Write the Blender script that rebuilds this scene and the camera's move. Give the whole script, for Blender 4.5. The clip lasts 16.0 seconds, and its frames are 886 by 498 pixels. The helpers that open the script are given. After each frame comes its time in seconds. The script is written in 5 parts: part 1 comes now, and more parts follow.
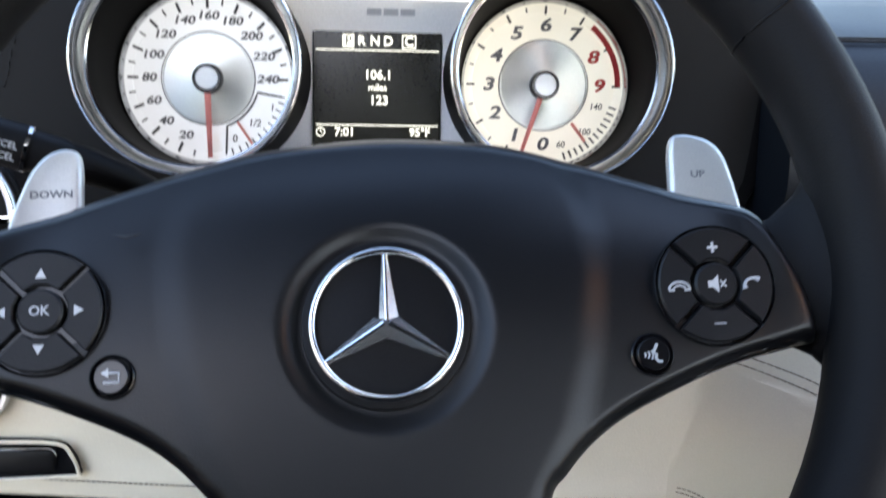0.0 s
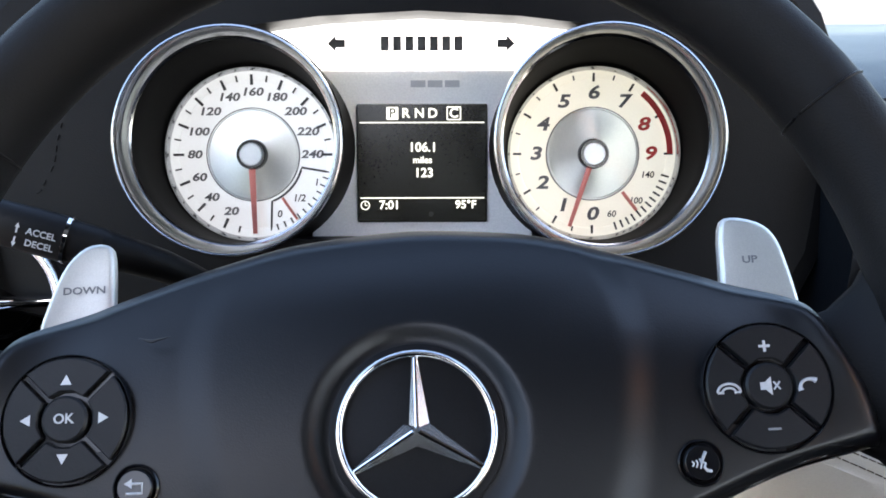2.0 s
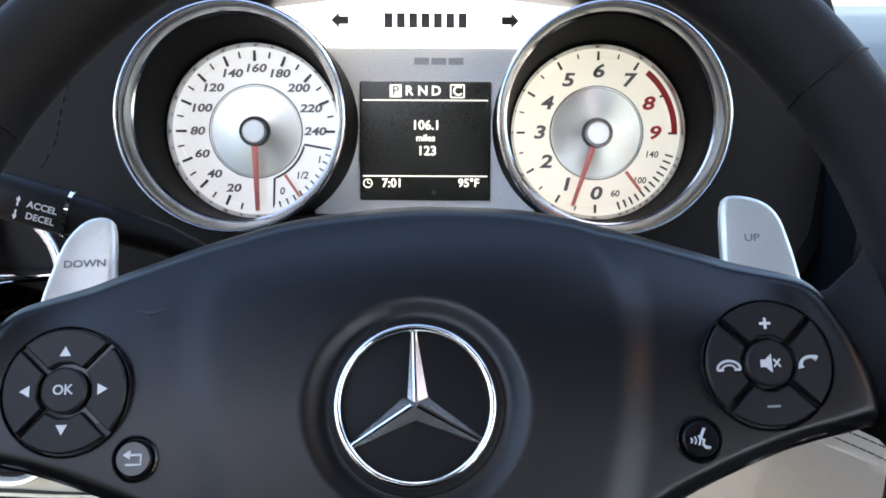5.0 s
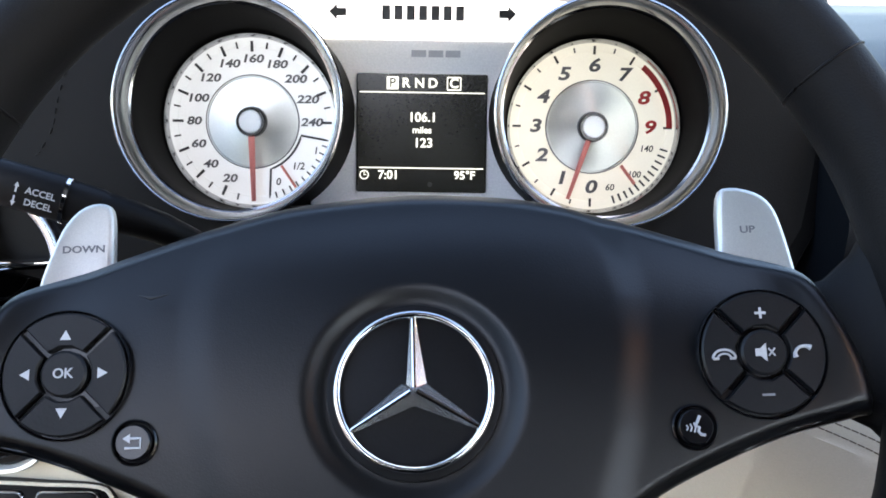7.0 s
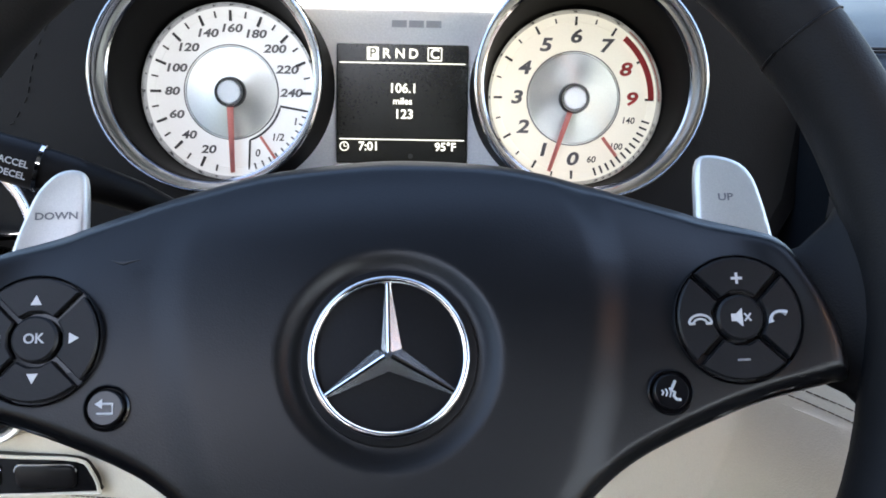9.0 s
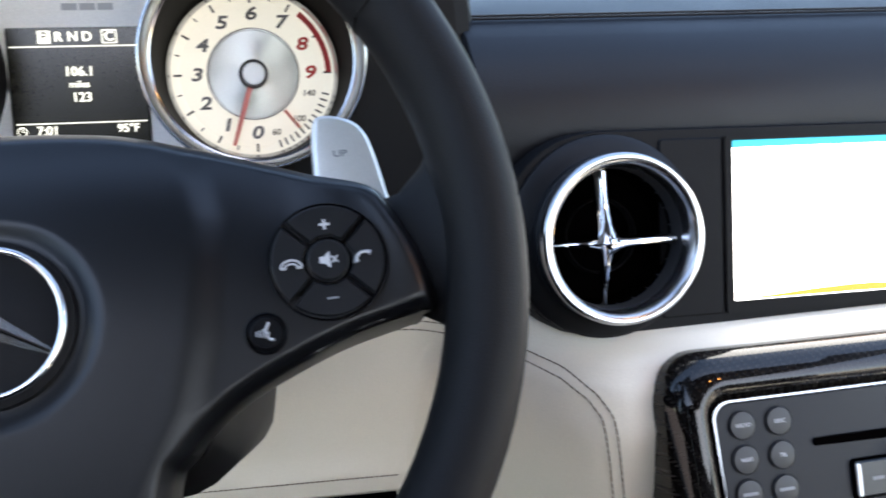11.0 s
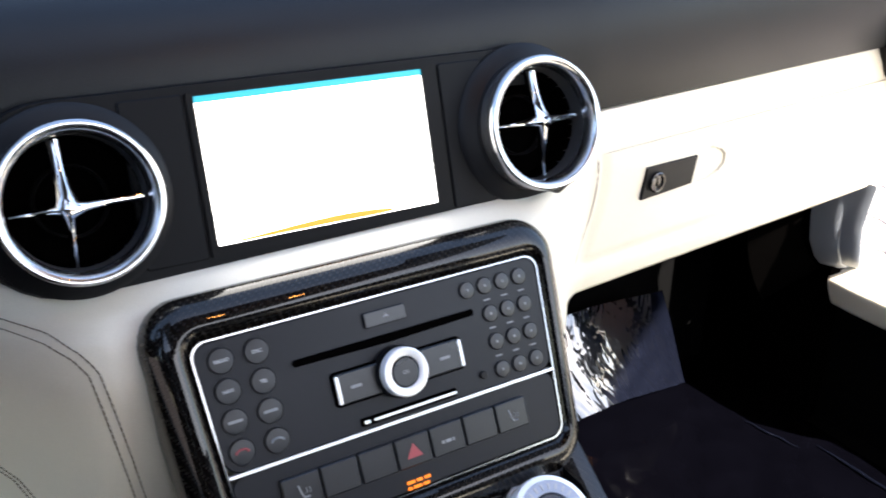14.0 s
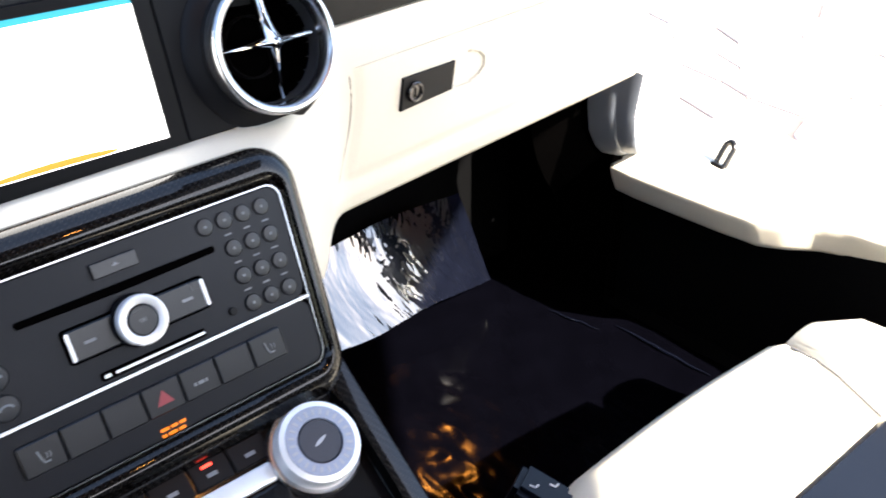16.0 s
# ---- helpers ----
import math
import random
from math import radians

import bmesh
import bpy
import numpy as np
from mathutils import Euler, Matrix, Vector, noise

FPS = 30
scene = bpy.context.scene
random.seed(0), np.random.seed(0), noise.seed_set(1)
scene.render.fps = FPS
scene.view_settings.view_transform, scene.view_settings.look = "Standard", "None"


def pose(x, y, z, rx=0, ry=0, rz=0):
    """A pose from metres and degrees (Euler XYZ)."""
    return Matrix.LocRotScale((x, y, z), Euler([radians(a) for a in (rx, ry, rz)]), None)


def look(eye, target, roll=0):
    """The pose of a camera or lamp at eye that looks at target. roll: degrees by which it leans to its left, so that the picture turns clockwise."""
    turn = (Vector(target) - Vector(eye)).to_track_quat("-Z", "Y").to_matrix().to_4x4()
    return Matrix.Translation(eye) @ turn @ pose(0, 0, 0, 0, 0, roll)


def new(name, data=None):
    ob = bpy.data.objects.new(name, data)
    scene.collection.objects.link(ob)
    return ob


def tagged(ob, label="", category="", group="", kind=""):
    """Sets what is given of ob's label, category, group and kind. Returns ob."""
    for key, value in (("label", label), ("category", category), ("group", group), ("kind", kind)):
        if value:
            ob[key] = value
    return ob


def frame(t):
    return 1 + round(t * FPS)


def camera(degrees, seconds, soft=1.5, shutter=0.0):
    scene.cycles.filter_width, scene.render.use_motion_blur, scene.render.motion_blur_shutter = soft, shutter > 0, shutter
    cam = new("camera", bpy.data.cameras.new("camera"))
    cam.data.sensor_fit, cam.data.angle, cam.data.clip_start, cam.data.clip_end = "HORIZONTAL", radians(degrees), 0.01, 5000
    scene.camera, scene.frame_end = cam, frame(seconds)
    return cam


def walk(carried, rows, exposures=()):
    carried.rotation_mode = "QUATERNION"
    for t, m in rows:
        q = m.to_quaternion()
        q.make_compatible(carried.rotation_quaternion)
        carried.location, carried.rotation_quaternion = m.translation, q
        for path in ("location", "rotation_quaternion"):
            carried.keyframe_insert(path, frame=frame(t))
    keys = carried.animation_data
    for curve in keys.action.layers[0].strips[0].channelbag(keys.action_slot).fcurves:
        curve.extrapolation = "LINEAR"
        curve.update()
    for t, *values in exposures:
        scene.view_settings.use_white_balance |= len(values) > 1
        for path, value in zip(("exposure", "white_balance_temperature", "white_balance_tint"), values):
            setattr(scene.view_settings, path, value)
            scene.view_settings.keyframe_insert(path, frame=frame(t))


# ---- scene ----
cam = camera(50.04, 16.0, soft=1.7, shutter=0.45)
PATH = [
    (0, (-0.4292, 0.0567, 0.9522), (-0.2141, 2.4665, 0.0002), 1.84),
    (0.3, (-0.4162, 0.0487, 0.9585), (-0.2555, 2.4898, 0.0781), -0.21),
    (0.5, (-0.4059, 0.0535, 0.9523), (-0.2696, 2.4834, 0.0373), -1.16),
    (0.7, (-0.4025, 0.0575, 0.9531), (-0.3226, 2.4969, 0.0569), -2.22),
    (1, (-0.4092, 0.0684, 0.9617), (-0.3561, 2.5215, 0.1018), -1.88),
    (1.5, (-0.4136, 0.0756, 0.9672), (-0.3962, 2.5317, 0.1145), -1.18),
    (2, (-0.4165, 0.0753, 0.9665), (-0.3876, 2.5303, 0.1107), -0.38),
    (2.5, (-0.4172, 0.0771, 0.9651), (-0.3899, 2.5310, 0.1062), -0.14),
    (3, (-0.4127, 0.0772, 0.9650), (-0.3873, 2.5280, 0.0974), -0.77),
    (3.5, (-0.4110, 0.0759, 0.9645), (-0.3729, 2.5277, 0.1000), -1.07),
    (4, (-0.4121, 0.0769, 0.9650), (-0.3982, 2.5247, 0.0885), -1.11),
    (4.5, (-0.4166, 0.0771, 0.9656), (-0.4029, 2.5188, 0.0723), -0.13),
    (5, (-0.4148, 0.0753, 0.9633), (-0.4010, 2.5155, 0.0661), -0.03),
    (7.5, (-0.4184, 0.0719, 0.9605), (-0.3640, 2.5093, 0.0571), 1.00),
    (8, (-0.4173, 0.0718, 0.9589), (-0.3465, 2.5073, 0.0515), 1.01),
    (8.2, (-0.4166, 0.0728, 0.9577), (-0.3495, 2.5038, 0.0381), 1.00),
    (10.3, (-0.3891, 0.0617, 0.9543), (-0.1448, 2.4615, -0.0159), 1.99),
    (10.5, (-0.3724, 0.0523, 0.9544), (-0.0305, 2.4370, -0.0235), 1.61),
    (11, (-0.3394, 0.0380, 0.9529), (0.1954, 2.3907, -0.0161), 0.71),
    (11.5, (-0.3208, 0.0270, 0.9519), (0.3529, 2.3355, -0.0366), 0.61),
    (12, (-0.3038, 0.0143, 0.9509), (0.4869, 2.2744, -0.0623), 0.80),
    (12.5, (-0.2903, 0.0016, 0.9544), (0.5978, 2.2123, -0.0869), 0.97),
    (13, (-0.2790, -0.0090, 0.9604), (0.7007, 2.1543, -0.0982), 1.22),
    (13.5, (-0.2517, -0.0233, 0.9679), (0.8083, 2.0955, -0.1031), 0.64),
    (14, (-0.2206, -0.0379, 0.9703), (0.9736, 1.9914, -0.1324), 0.52),
    (14.5, (-0.2071, -0.0432, 0.9747), (1.0457, 1.9199, -0.1814), 0.92),
    (15, (-0.1974, -0.0629, 0.9712), (1.1609, 1.7863, -0.2518), 0.34),
    (15.5, (-0.1842, -0.0707, 0.9658), (1.2095, 1.7216, -0.3011), -0.49),
    (16, (-0.1566, -0.0646, 0.9767), (1.2976, 1.6290, -0.3564), -0.61),
]
EXPOSURE = [(0, 3.18, 6900, 10), (8.2, 3.18, 6900, 10), (12.5, 3.05, 6900, 10), (14, 2.82, 6900, 10), (16, 2.76, 6900, 10)]
walk(cam, [(t, look(eye, target, roll)) for t, eye, target, roll in PATH], EXPOSURE)

# ---- light ----
world = bpy.data.worlds.new("sky")
scene.world = world
world.use_nodes = True
wn = world.node_tree
wn.nodes.clear()
sky = wn.nodes.new("ShaderNodeTexSky")
sky.sky_type, sky.sun_disc = "NISHITA", False
sky.sun_elevation, sky.sun_rotation = radians(42), radians(171)
sky.dust_density = 1.2
bg = wn.nodes.new("ShaderNodeBackground")
bg.inputs["Strength"].default_value = 0.125
wo = wn.nodes.new("ShaderNodeOutputWorld")
wn.links.new(sky.outputs[0], bg.inputs[0])
wn.links.new(bg.outputs[0], wo.inputs[0])
sun = new("sun", bpy.data.lights.new("sun", "SUN"))
sun.data.energy, sun.data.angle, sun.data.color = 5.0, radians(0.6), (1, 0.95, 0.87)
sun.matrix_world = look((1.5, -10.0, 9.0), (0, 0, 0))


# ---- materials ----
def material(name, colour, rough=0.5, metal=0.0, bump=0.0, grain=900.0, vary=0.12, stain=6.0, coat=0.0, spec=0.5):
    """Principled surface with fine grain and broad stains, at real size in object space."""
    m = bpy.data.materials.new(name)
    m.use_nodes = True
    nt = m.node_tree
    b = nt.nodes["Principled BSDF"]
    tc = nt.nodes.new("ShaderNodeTexCoord")
    n1, n2 = nt.nodes.new("ShaderNodeTexNoise"), nt.nodes.new("ShaderNodeTexNoise")
    n1.inputs["Scale"].default_value, n2.inputs["Scale"].default_value = grain, stain
    n1.inputs["Detail"].default_value, n2.inputs["Detail"].default_value = 3, 4
    for n in (n1, n2):
        nt.links.new(tc.outputs["Object"], n.inputs["Vector"])
    add = nt.nodes.new("ShaderNodeMath")
    add.operation = "ADD"
    nt.links.new(n1.outputs[0], add.inputs[0])
    nt.links.new(n2.outputs[0], add.inputs[1])
    mp = nt.nodes.new("ShaderNodeMapRange")
    mp.inputs[1].default_value, mp.inputs[2].default_value = 0.6, 1.4
    mp.inputs[3].default_value, mp.inputs[4].default_value = 1 - vary, 1 + vary
    nt.links.new(add.outputs[0], mp.inputs[0])
    mul = nt.nodes.new("ShaderNodeVectorMath")
    mul.operation = "SCALE"
    mul.inputs[0].default_value = colour
    nt.links.new(mp.outputs[0], mul.inputs["Scale"])
    nt.links.new(mul.outputs[0], b.inputs["Base Color"])
    mr = nt.nodes.new("ShaderNodeMapRange")
    mr.inputs[1].default_value, mr.inputs[2].default_value = 0.3, 0.7
    mr.inputs[3].default_value, mr.inputs[4].default_value = max(rough - 0.06, 0.02), min(rough + 0.06, 1)
    nt.links.new(n2.outputs[0], mr.inputs[0])
    nt.links.new(mr.outputs[0], b.inputs["Roughness"])
    b.inputs["Metallic"].default_value = metal
    b.inputs["Coat Weight"].default_value = coat
    b.inputs["Coat Roughness"].default_value = 0.04
    b.inputs["Specular IOR Level"].default_value = spec
    if bump:
        bp = nt.nodes.new("ShaderNodeBump")
        bp.inputs["Strength"].default_value, bp.inputs["Distance"].default_value = bump, 0.0006
        nt.links.new(n1.outputs[0], bp.inputs["Height"])
        nt.links.new(bp.outputs[0], b.inputs["Normal"])
    return m


def glow(name, colour, strength):
    m = bpy.data.materials.new(name)
    m.use_nodes = True
    b = m.node_tree.nodes["Principled BSDF"]
    b.inputs["Base Color"].default_value = (*[c * 0.2 for c in colour], 1)
    b.inputs["Emission Color"].default_value = (*colour, 1)
    b.inputs["Emission Strength"].default_value = strength
    return m


def carbon_weave():
    """Twill of dark fibres under clear lacquer."""
    m = bpy.data.materials.new("carbon_fibre")
    m.use_nodes = True
    nt = m.node_tree
    b = nt.nodes["Principled BSDF"]
    tc, mapn = nt.nodes.new("ShaderNodeTexCoord"), nt.nodes.new("ShaderNodeMapping")
    mapn.inputs["Rotation"].default_value = (0, 0, radians(58))
    wv, w2 = nt.nodes.new("ShaderNodeTexWave"), nt.nodes.new("ShaderNodeTexWave")
    wv.inputs["Scale"].default_value, w2.inputs["Scale"].default_value = 150, 75
    w2.bands_direction = "Y"
    for w in (wv, w2):
        w.inputs["Distortion"].default_value = 0.15
        nt.links.new(mapn.outputs[0], w.inputs["Vector"])
    nt.links.new(tc.outputs["Object"], mapn.inputs["Vector"])
    mx = nt.nodes.new("ShaderNodeMath")
    mx.operation = "MULTIPLY"
    nt.links.new(wv.outputs["Fac"], mx.inputs[0])
    nt.links.new(w2.outputs["Fac"], mx.inputs[1])
    cr = nt.nodes.new("ShaderNodeValToRGB")
    cr.color_ramp.elements[0].color, cr.color_ramp.elements[1].color = (0.0012, 0.0010, 0.0010, 1), (0.0095, 0.0082, 0.0076, 1)
    nt.links.new(mx.outputs[0], cr.inputs[0])
    nt.links.new(cr.outputs[0], b.inputs["Base Color"])
    b.inputs["Roughness"].default_value = 0.42
    b.inputs["Specular IOR Level"].default_value = 0.05
    b.inputs["Coat Weight"].default_value, b.inputs["Coat Roughness"].default_value, b.inputs["Coat IOR"].default_value = 0.8, 0.02, 1.45
    return m


HUB = material("hub_leather", (0.0020, 0.0025, 0.0038), 0.38, bump=0.10, grain=1600, spec=0.44)
RIM = material("rim_leather", (0.0078, 0.0076, 0.0081), 0.60, bump=0.25, grain=1300, spec=0.15)
PAD = material("dash_leather", (0.0038, 0.0049, 0.0070), 0.46, bump=0.25, grain=1100, spec=0.22)
HOOD = material("hood_leather", (0.0032, 0.0031, 0.0035), 0.55, bump=0.2, grain=1200, spec=0.12)
BLACK = material("black_plastic", (0.007, 0.007, 0.008), 0.45, bump=0.1, spec=0.15)
GLOSS = material("gloss_black", (0.006, 0.006, 0.007), 0.12, spec=0.35)
TUNNEL = material("tunnel_black", (0.005, 0.0045, 0.0045), 0.6, spec=0.06)
# Near-black colour stands in for shade in recesses, slots and the kick area.
DARK = material("shade_black", (0.0010, 0.0009, 0.0009), 0.95, spec=0.0)
SURROUND = material("matt_surround", (0.0048, 0.005, 0.006), 0.5, bump=0.12, grain=2200, spec=0.09)
PILLAR = material("pillar_grey", (0.15, 0.165, 0.195), 0.45, bump=0.2, grain=1500, spec=0.3)
ROUNDKEY = material("round_key_grey", (0.0060, 0.0076, 0.0115), 0.38, bump=0.1, spec=0.4)
PADKEY = material("wheel_key", (0.0098, 0.0105, 0.0122), 0.38, bump=0.1, spec=0.2)
PANEL = material("panel_grey", (0.0024, 0.0038, 0.0080), 0.38, bump=0.12, grain=2200, spec=0.20)
KEY = material("key_grey", (0.0062, 0.0074, 0.0104), 0.28, bump=0.1, spec=0.38)
BEIGE = material("beige_leather", (0.66, 0.607, 0.505), 0.5, bump=0.3, grain=900, vary=0.05)
THREAD = material("brown_thread", (0.10, 0.075, 0.05), 0.8)
CHROME = material("chrome", (0.85, 0.86, 0.88), 0.09, metal=1, vary=0.03)
SATIN = material("satin_metal", (0.47, 0.475, 0.49), 0.22, metal=0.97, vary=0.04)
PADDLE = material("brushed_paddle", (0.74, 0.735, 0.71), 0.40, metal=0.6, bump=0.2, grain=2500)
SILVER = material("silver_panel", (0.93, 0.91, 0.88), 0.36, metal=0.0, bump=0.05)
DIALW = material("dial_face", (0.68, 0.69, 0.70), 0.6, metal=0.15, vary=0.04)
DIALC = material("dial_cream_face", (0.76, 0.73, 0.64), 0.6, metal=0.15, vary=0.04)
SILVERP = material("silver_trim", (0.80, 0.81, 0.82), 0.30, metal=0.35, vary=0.04)
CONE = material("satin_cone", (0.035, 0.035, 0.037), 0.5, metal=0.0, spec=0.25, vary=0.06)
DARKCHROME = material("dark_chrome", (0.30, 0.30, 0.31), 0.15, metal=1, vary=0.05)
HAZARD = material("hazard_ink", (0.30, 0.05, 0.06), 0.6)
SCALE = material("blue_grey_scale", (0.32, 0.36, 0.45), 0.4, metal=0.2)
CAPGREY = material("knob_cap_grey", (0.045, 0.05, 0.062), 0.4, bump=0.1, spec=0.4)
SMOKE = material("smoked_metal", (0.085, 0.082, 0.082), 0.24, metal=0.9, vary=0.08)
DIALM = material("dial_spun_metal", (0.74, 0.74, 0.69), 0.34, metal=0.70, vary=0.05)
sn = DIALM.node_tree.nodes["Principled BSDF"]
tg = DIALM.node_tree.nodes.new("ShaderNodeTangent")
tg.direction_type, tg.axis = "RADIAL", "Z"
sn.inputs["Anisotropic"].default_value = 0.85
DIALM.node_tree.links.new(tg.outputs[0], sn.inputs["Tangent"])
# Slight emission put into both dial faces to lift them to white.
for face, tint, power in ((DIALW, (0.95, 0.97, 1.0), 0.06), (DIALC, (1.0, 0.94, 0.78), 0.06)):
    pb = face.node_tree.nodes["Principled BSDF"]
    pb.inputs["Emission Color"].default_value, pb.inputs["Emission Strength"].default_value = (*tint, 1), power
KNOBM = material("knurled_silver", (0.93, 0.93, 0.93), 0.3, metal=0.25, vary=0.04)
STAR = material("star_chrome", (0.88, 0.88, 0.88), 0.24, metal=0.9, vary=0.03)
INK = material("dial_ink", (0.03, 0.03, 0.035), 0.6)
SLATE = material("slate_figure", (0.10, 0.10, 0.108), 0.6)
REDINK = material("red_ink", (0.55, 0.02, 0.02), 0.5)
NEEDLE = material("needle_red", (0.72, 0.20, 0.16), 0.4)
WHITEINK = material("white_legend", (0.50, 0.51, 0.53), 0.6)
LEGEND = material("dim_legend", (0.42, 0.43, 0.45), 0.6)
GREYINK = material("grey_legend", (0.20, 0.21, 0.225), 0.6)
MARK = material("silver_mark", (0.46, 0.46, 0.47), 0.4)
CARBON = carbon_weave()
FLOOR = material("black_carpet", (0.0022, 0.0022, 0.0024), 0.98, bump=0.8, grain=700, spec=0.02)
FOIL = material("plastic_film", (0.003, 0.0038, 0.008), 0.14, coat=1.0, vary=0.3, stain=30)
FOIL.node_tree.nodes["Principled BSDF"].inputs["Coat IOR"].default_value = 2.0
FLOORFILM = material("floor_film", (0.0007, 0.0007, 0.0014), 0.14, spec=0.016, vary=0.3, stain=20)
PAVE = material("paving_joint", (0.12, 0.095, 0.088), 0.8, bump=0.5, grain=60, vary=0.2, stain=3)
STONE = material("flagstone", (0.56, 0.49, 0.46), 0.8, bump=0.6, grain=70, vary=0.16, stain=9)
HEAD = material("headliner", (0.016, 0.016, 0.017), 0.9, bump=0.3)
LCD = material("lcd_glass", (0.017, 0.016, 0.0095), 0.22, vary=0.08, stain=12)
LCDTEXT = glow("lcd_text", (0.95, 0.96, 0.86), 0.24)
SCREEN = glow("screen_white", (1.0, 1.0, 0.99), 1.2)
SCREENB = glow("screen_blue", (0.02, 0.46, 0.66), 0.22)
SCREENY = glow("screen_orange", (1.0, 0.33, 0.02), 0.24)
# Indicator plate is no lamp; emission is added to make it bright white.
PLATE = glow("plate_added_glow", (1.0, 1.0, 1.0), 0.5)
AMBER = glow("amber_lamp", (1.0, 0.24, 0.01), 0.26)
REDLED = glow("red_led", (1.0, 0.05, 0.03), 0.8)
FOOTLAMP = glow("foot_lamp", (1.0, 0.36, 0.06), 170.0)
WARM = glow("warm_lamp", (1.0, 0.42, 0.10), 32.0)


# ---- shapes ----
def part(name, bm, mat, parent=None, label="", smooth=True, m=None):
    me = bpy.data.meshes.new(name)
    bmesh.ops.recalc_face_normals(bm, faces=bm.faces)
    if smooth:
        for f in bm.faces:
            f.smooth = True
        for e in bm.edges:
            if len(e.link_faces) == 2 and e.calc_face_angle(0) > radians(38):
                e.smooth = False
    bm.to_mesh(me)
    bm.free()
    me.materials.append(mat)
    ob = new(name, me)
    if parent:
        ob.parent = parent
    if m is not None:
        ob.matrix_basis = m
    if label:
        ob["label"] = label
    return ob


def thing(name, m, label, category, group="", kind=""):
    ob = new(name)
    ob.matrix_world = m
    return tagged(ob, label, category, group, kind)


def loft(rows, closed=False, caps=False):
    bm = bmesh.new()
    vs = [[bm.verts.new(p) for p in r] for r in rows]
    n = len(vs[0])
    for a, b in zip(vs, vs[1:]):
        for i in range(n if closed else n - 1):
            j = (i + 1) % n
            bm.faces.new((a[i], a[j], b[j], b[i]))
    if caps:
        bm.faces.new(vs[0])
        bm.faces.new(vs[-1])
    return bm


def lathe(profile, seg=48, cx=0.0, cy=0.0, squash=1.0):
    rows = []
    for r, h in profile:
        rows.append([(cx + r * math.cos(2 * math.pi * i / seg), cy + squash * r * math.sin(2 * math.pi * i / seg), h) for i in range(seg)])
    bm = loft(rows, closed=True)
    return bm


def disc(r, h0, h1, bevel=0.0008, seg=32, cx=0.0, cy=0.0):
    rows = [(r, h0), (r, h1 - bevel), (r - bevel, h1)]
    bm = lathe(rows, seg, cx, cy)
    bm.verts.ensure_lookup_table()
    bm.faces.new([bm.verts[2 * seg + i] for i in range(seg)])
    return bm


def rrect(x0, y0, x1, y1, r, n=5):
    out = []
    for cx, cy, a0 in ((x1 - r, y1 - r, 0), (x0 + r, y1 - r, 90), (x0 + r, y0 + r, 180), (x1 - r, y0 + r, 270)):
        for i in range(n + 1):
            a = radians(a0 + 90 * i / n)
            out.append((cx + r * math.cos(a), cy + r * math.sin(a)))
    return out


def offset(outline, d):
    """Outline (counter-clockwise) moved inwards by d."""
    n, out = len(outline), []
    for i in range(n):
        p, q, s = Vector(outline[i - 1]), Vector(outline[i]), Vector(outline[(i + 1) % n])
        a, b = (q - p), (s - q)
        na, nb = Vector((-a.y, a.x)), Vector((-b.y, b.x))
        v = (na.normalized() if na.length > 1e-9 else nb.normalized()) + (nb.normalized() if nb.length > 1e-9 else na.normalized())
        v = v.normalized() if v.length > 1e-9 else Vector((0, 0))
        out.append(tuple(q + v * d))
    return out


def slab(outline, h0, h1, bevel=0.0008, steps=1):
    """A plate of that outline with its front edge rounded."""
    rows = [[(x, y, h0) for x, y in outline]]
    for k in range(steps + 1):
        a = math.pi / 2 * k / steps
        o = offset(outline, bevel * (1 - math.cos(a)))
        rows.append([(x, y, h1 - bevel + bevel * math.sin(a)) for x, y in o])
    bm = loft(rows, closed=True)
    bm.verts.ensure_lookup_table()
    n = len(outline)
    bm.faces.new([bm.verts[len(bm.verts) - n + i] for i in range(n)])
    return bm


def frame_ring(outer, inner, h0, h1):
    """A frame between two outlines of equal count."""
    rows = [[(x, y, h0) for x, y in outer], [(x, y, h1) for x, y in outer], [(x, y, h1) for x, y in inner], [(x, y, h0) for x, y in inner]]
    return loft(rows, closed=True)


def tube(path, radius, seg=10, closed=False, flat=1.0, up=(0, 0, 1)):
    pts = [Vector(p) for p in path]
    rows, n = [], len(pts)
    for i, p in enumerate(pts):
        a = pts[i - 1] if (i or closed) else p
        b = pts[(i + 1) % n] if (i < n - 1 or closed) else p
        d = (b - a).normalized()
        s = d.cross(Vector(up))
        s = s.normalized() if s.length > 1e-6 else Vector((1, 0, 0))
        w = s.cross(d)
        r = radius(i / (n - 1)) if callable(radius) else radius
        rows.append([tuple(p + r * (math.cos(2 * math.pi * k / seg) * s + flat * math.sin(2 * math.pi * k / seg) * w)) for k in range(seg)])
    if closed:
        rows.append(rows[0])
    bm = loft(rows, closed=True, caps=not closed)
    if closed:
        bmesh.ops.remove_doubles(bm, verts=bm.verts, dist=1e-6)
    return bm


def words(text, size, mat, parent, x, y, h, name="legend", align="CENTER", turn=0.0, shear=0.0, wide=1.0, bold=0.018):
    cu = bpy.data.curves.new(name, "FONT")
    cu.body, cu.size, cu.align_x, cu.align_y, cu.shear, cu.extrude = text, size, align, "CENTER", shear, 0.00008
    cu.resolution_u, cu.offset = 3, size * bold
    tmp = new(name, cu)
    me = bpy.data.meshes.new_from_object(tmp)
    bpy.data.objects.remove(tmp)
    me.materials.append(mat)
    ob = new(name, me)
    ob.parent = parent
    ob.matrix_basis = pose(x, y, h, 0, 0, turn) @ Matrix.Diagonal((wide, 1, 1, 1))
    return ob


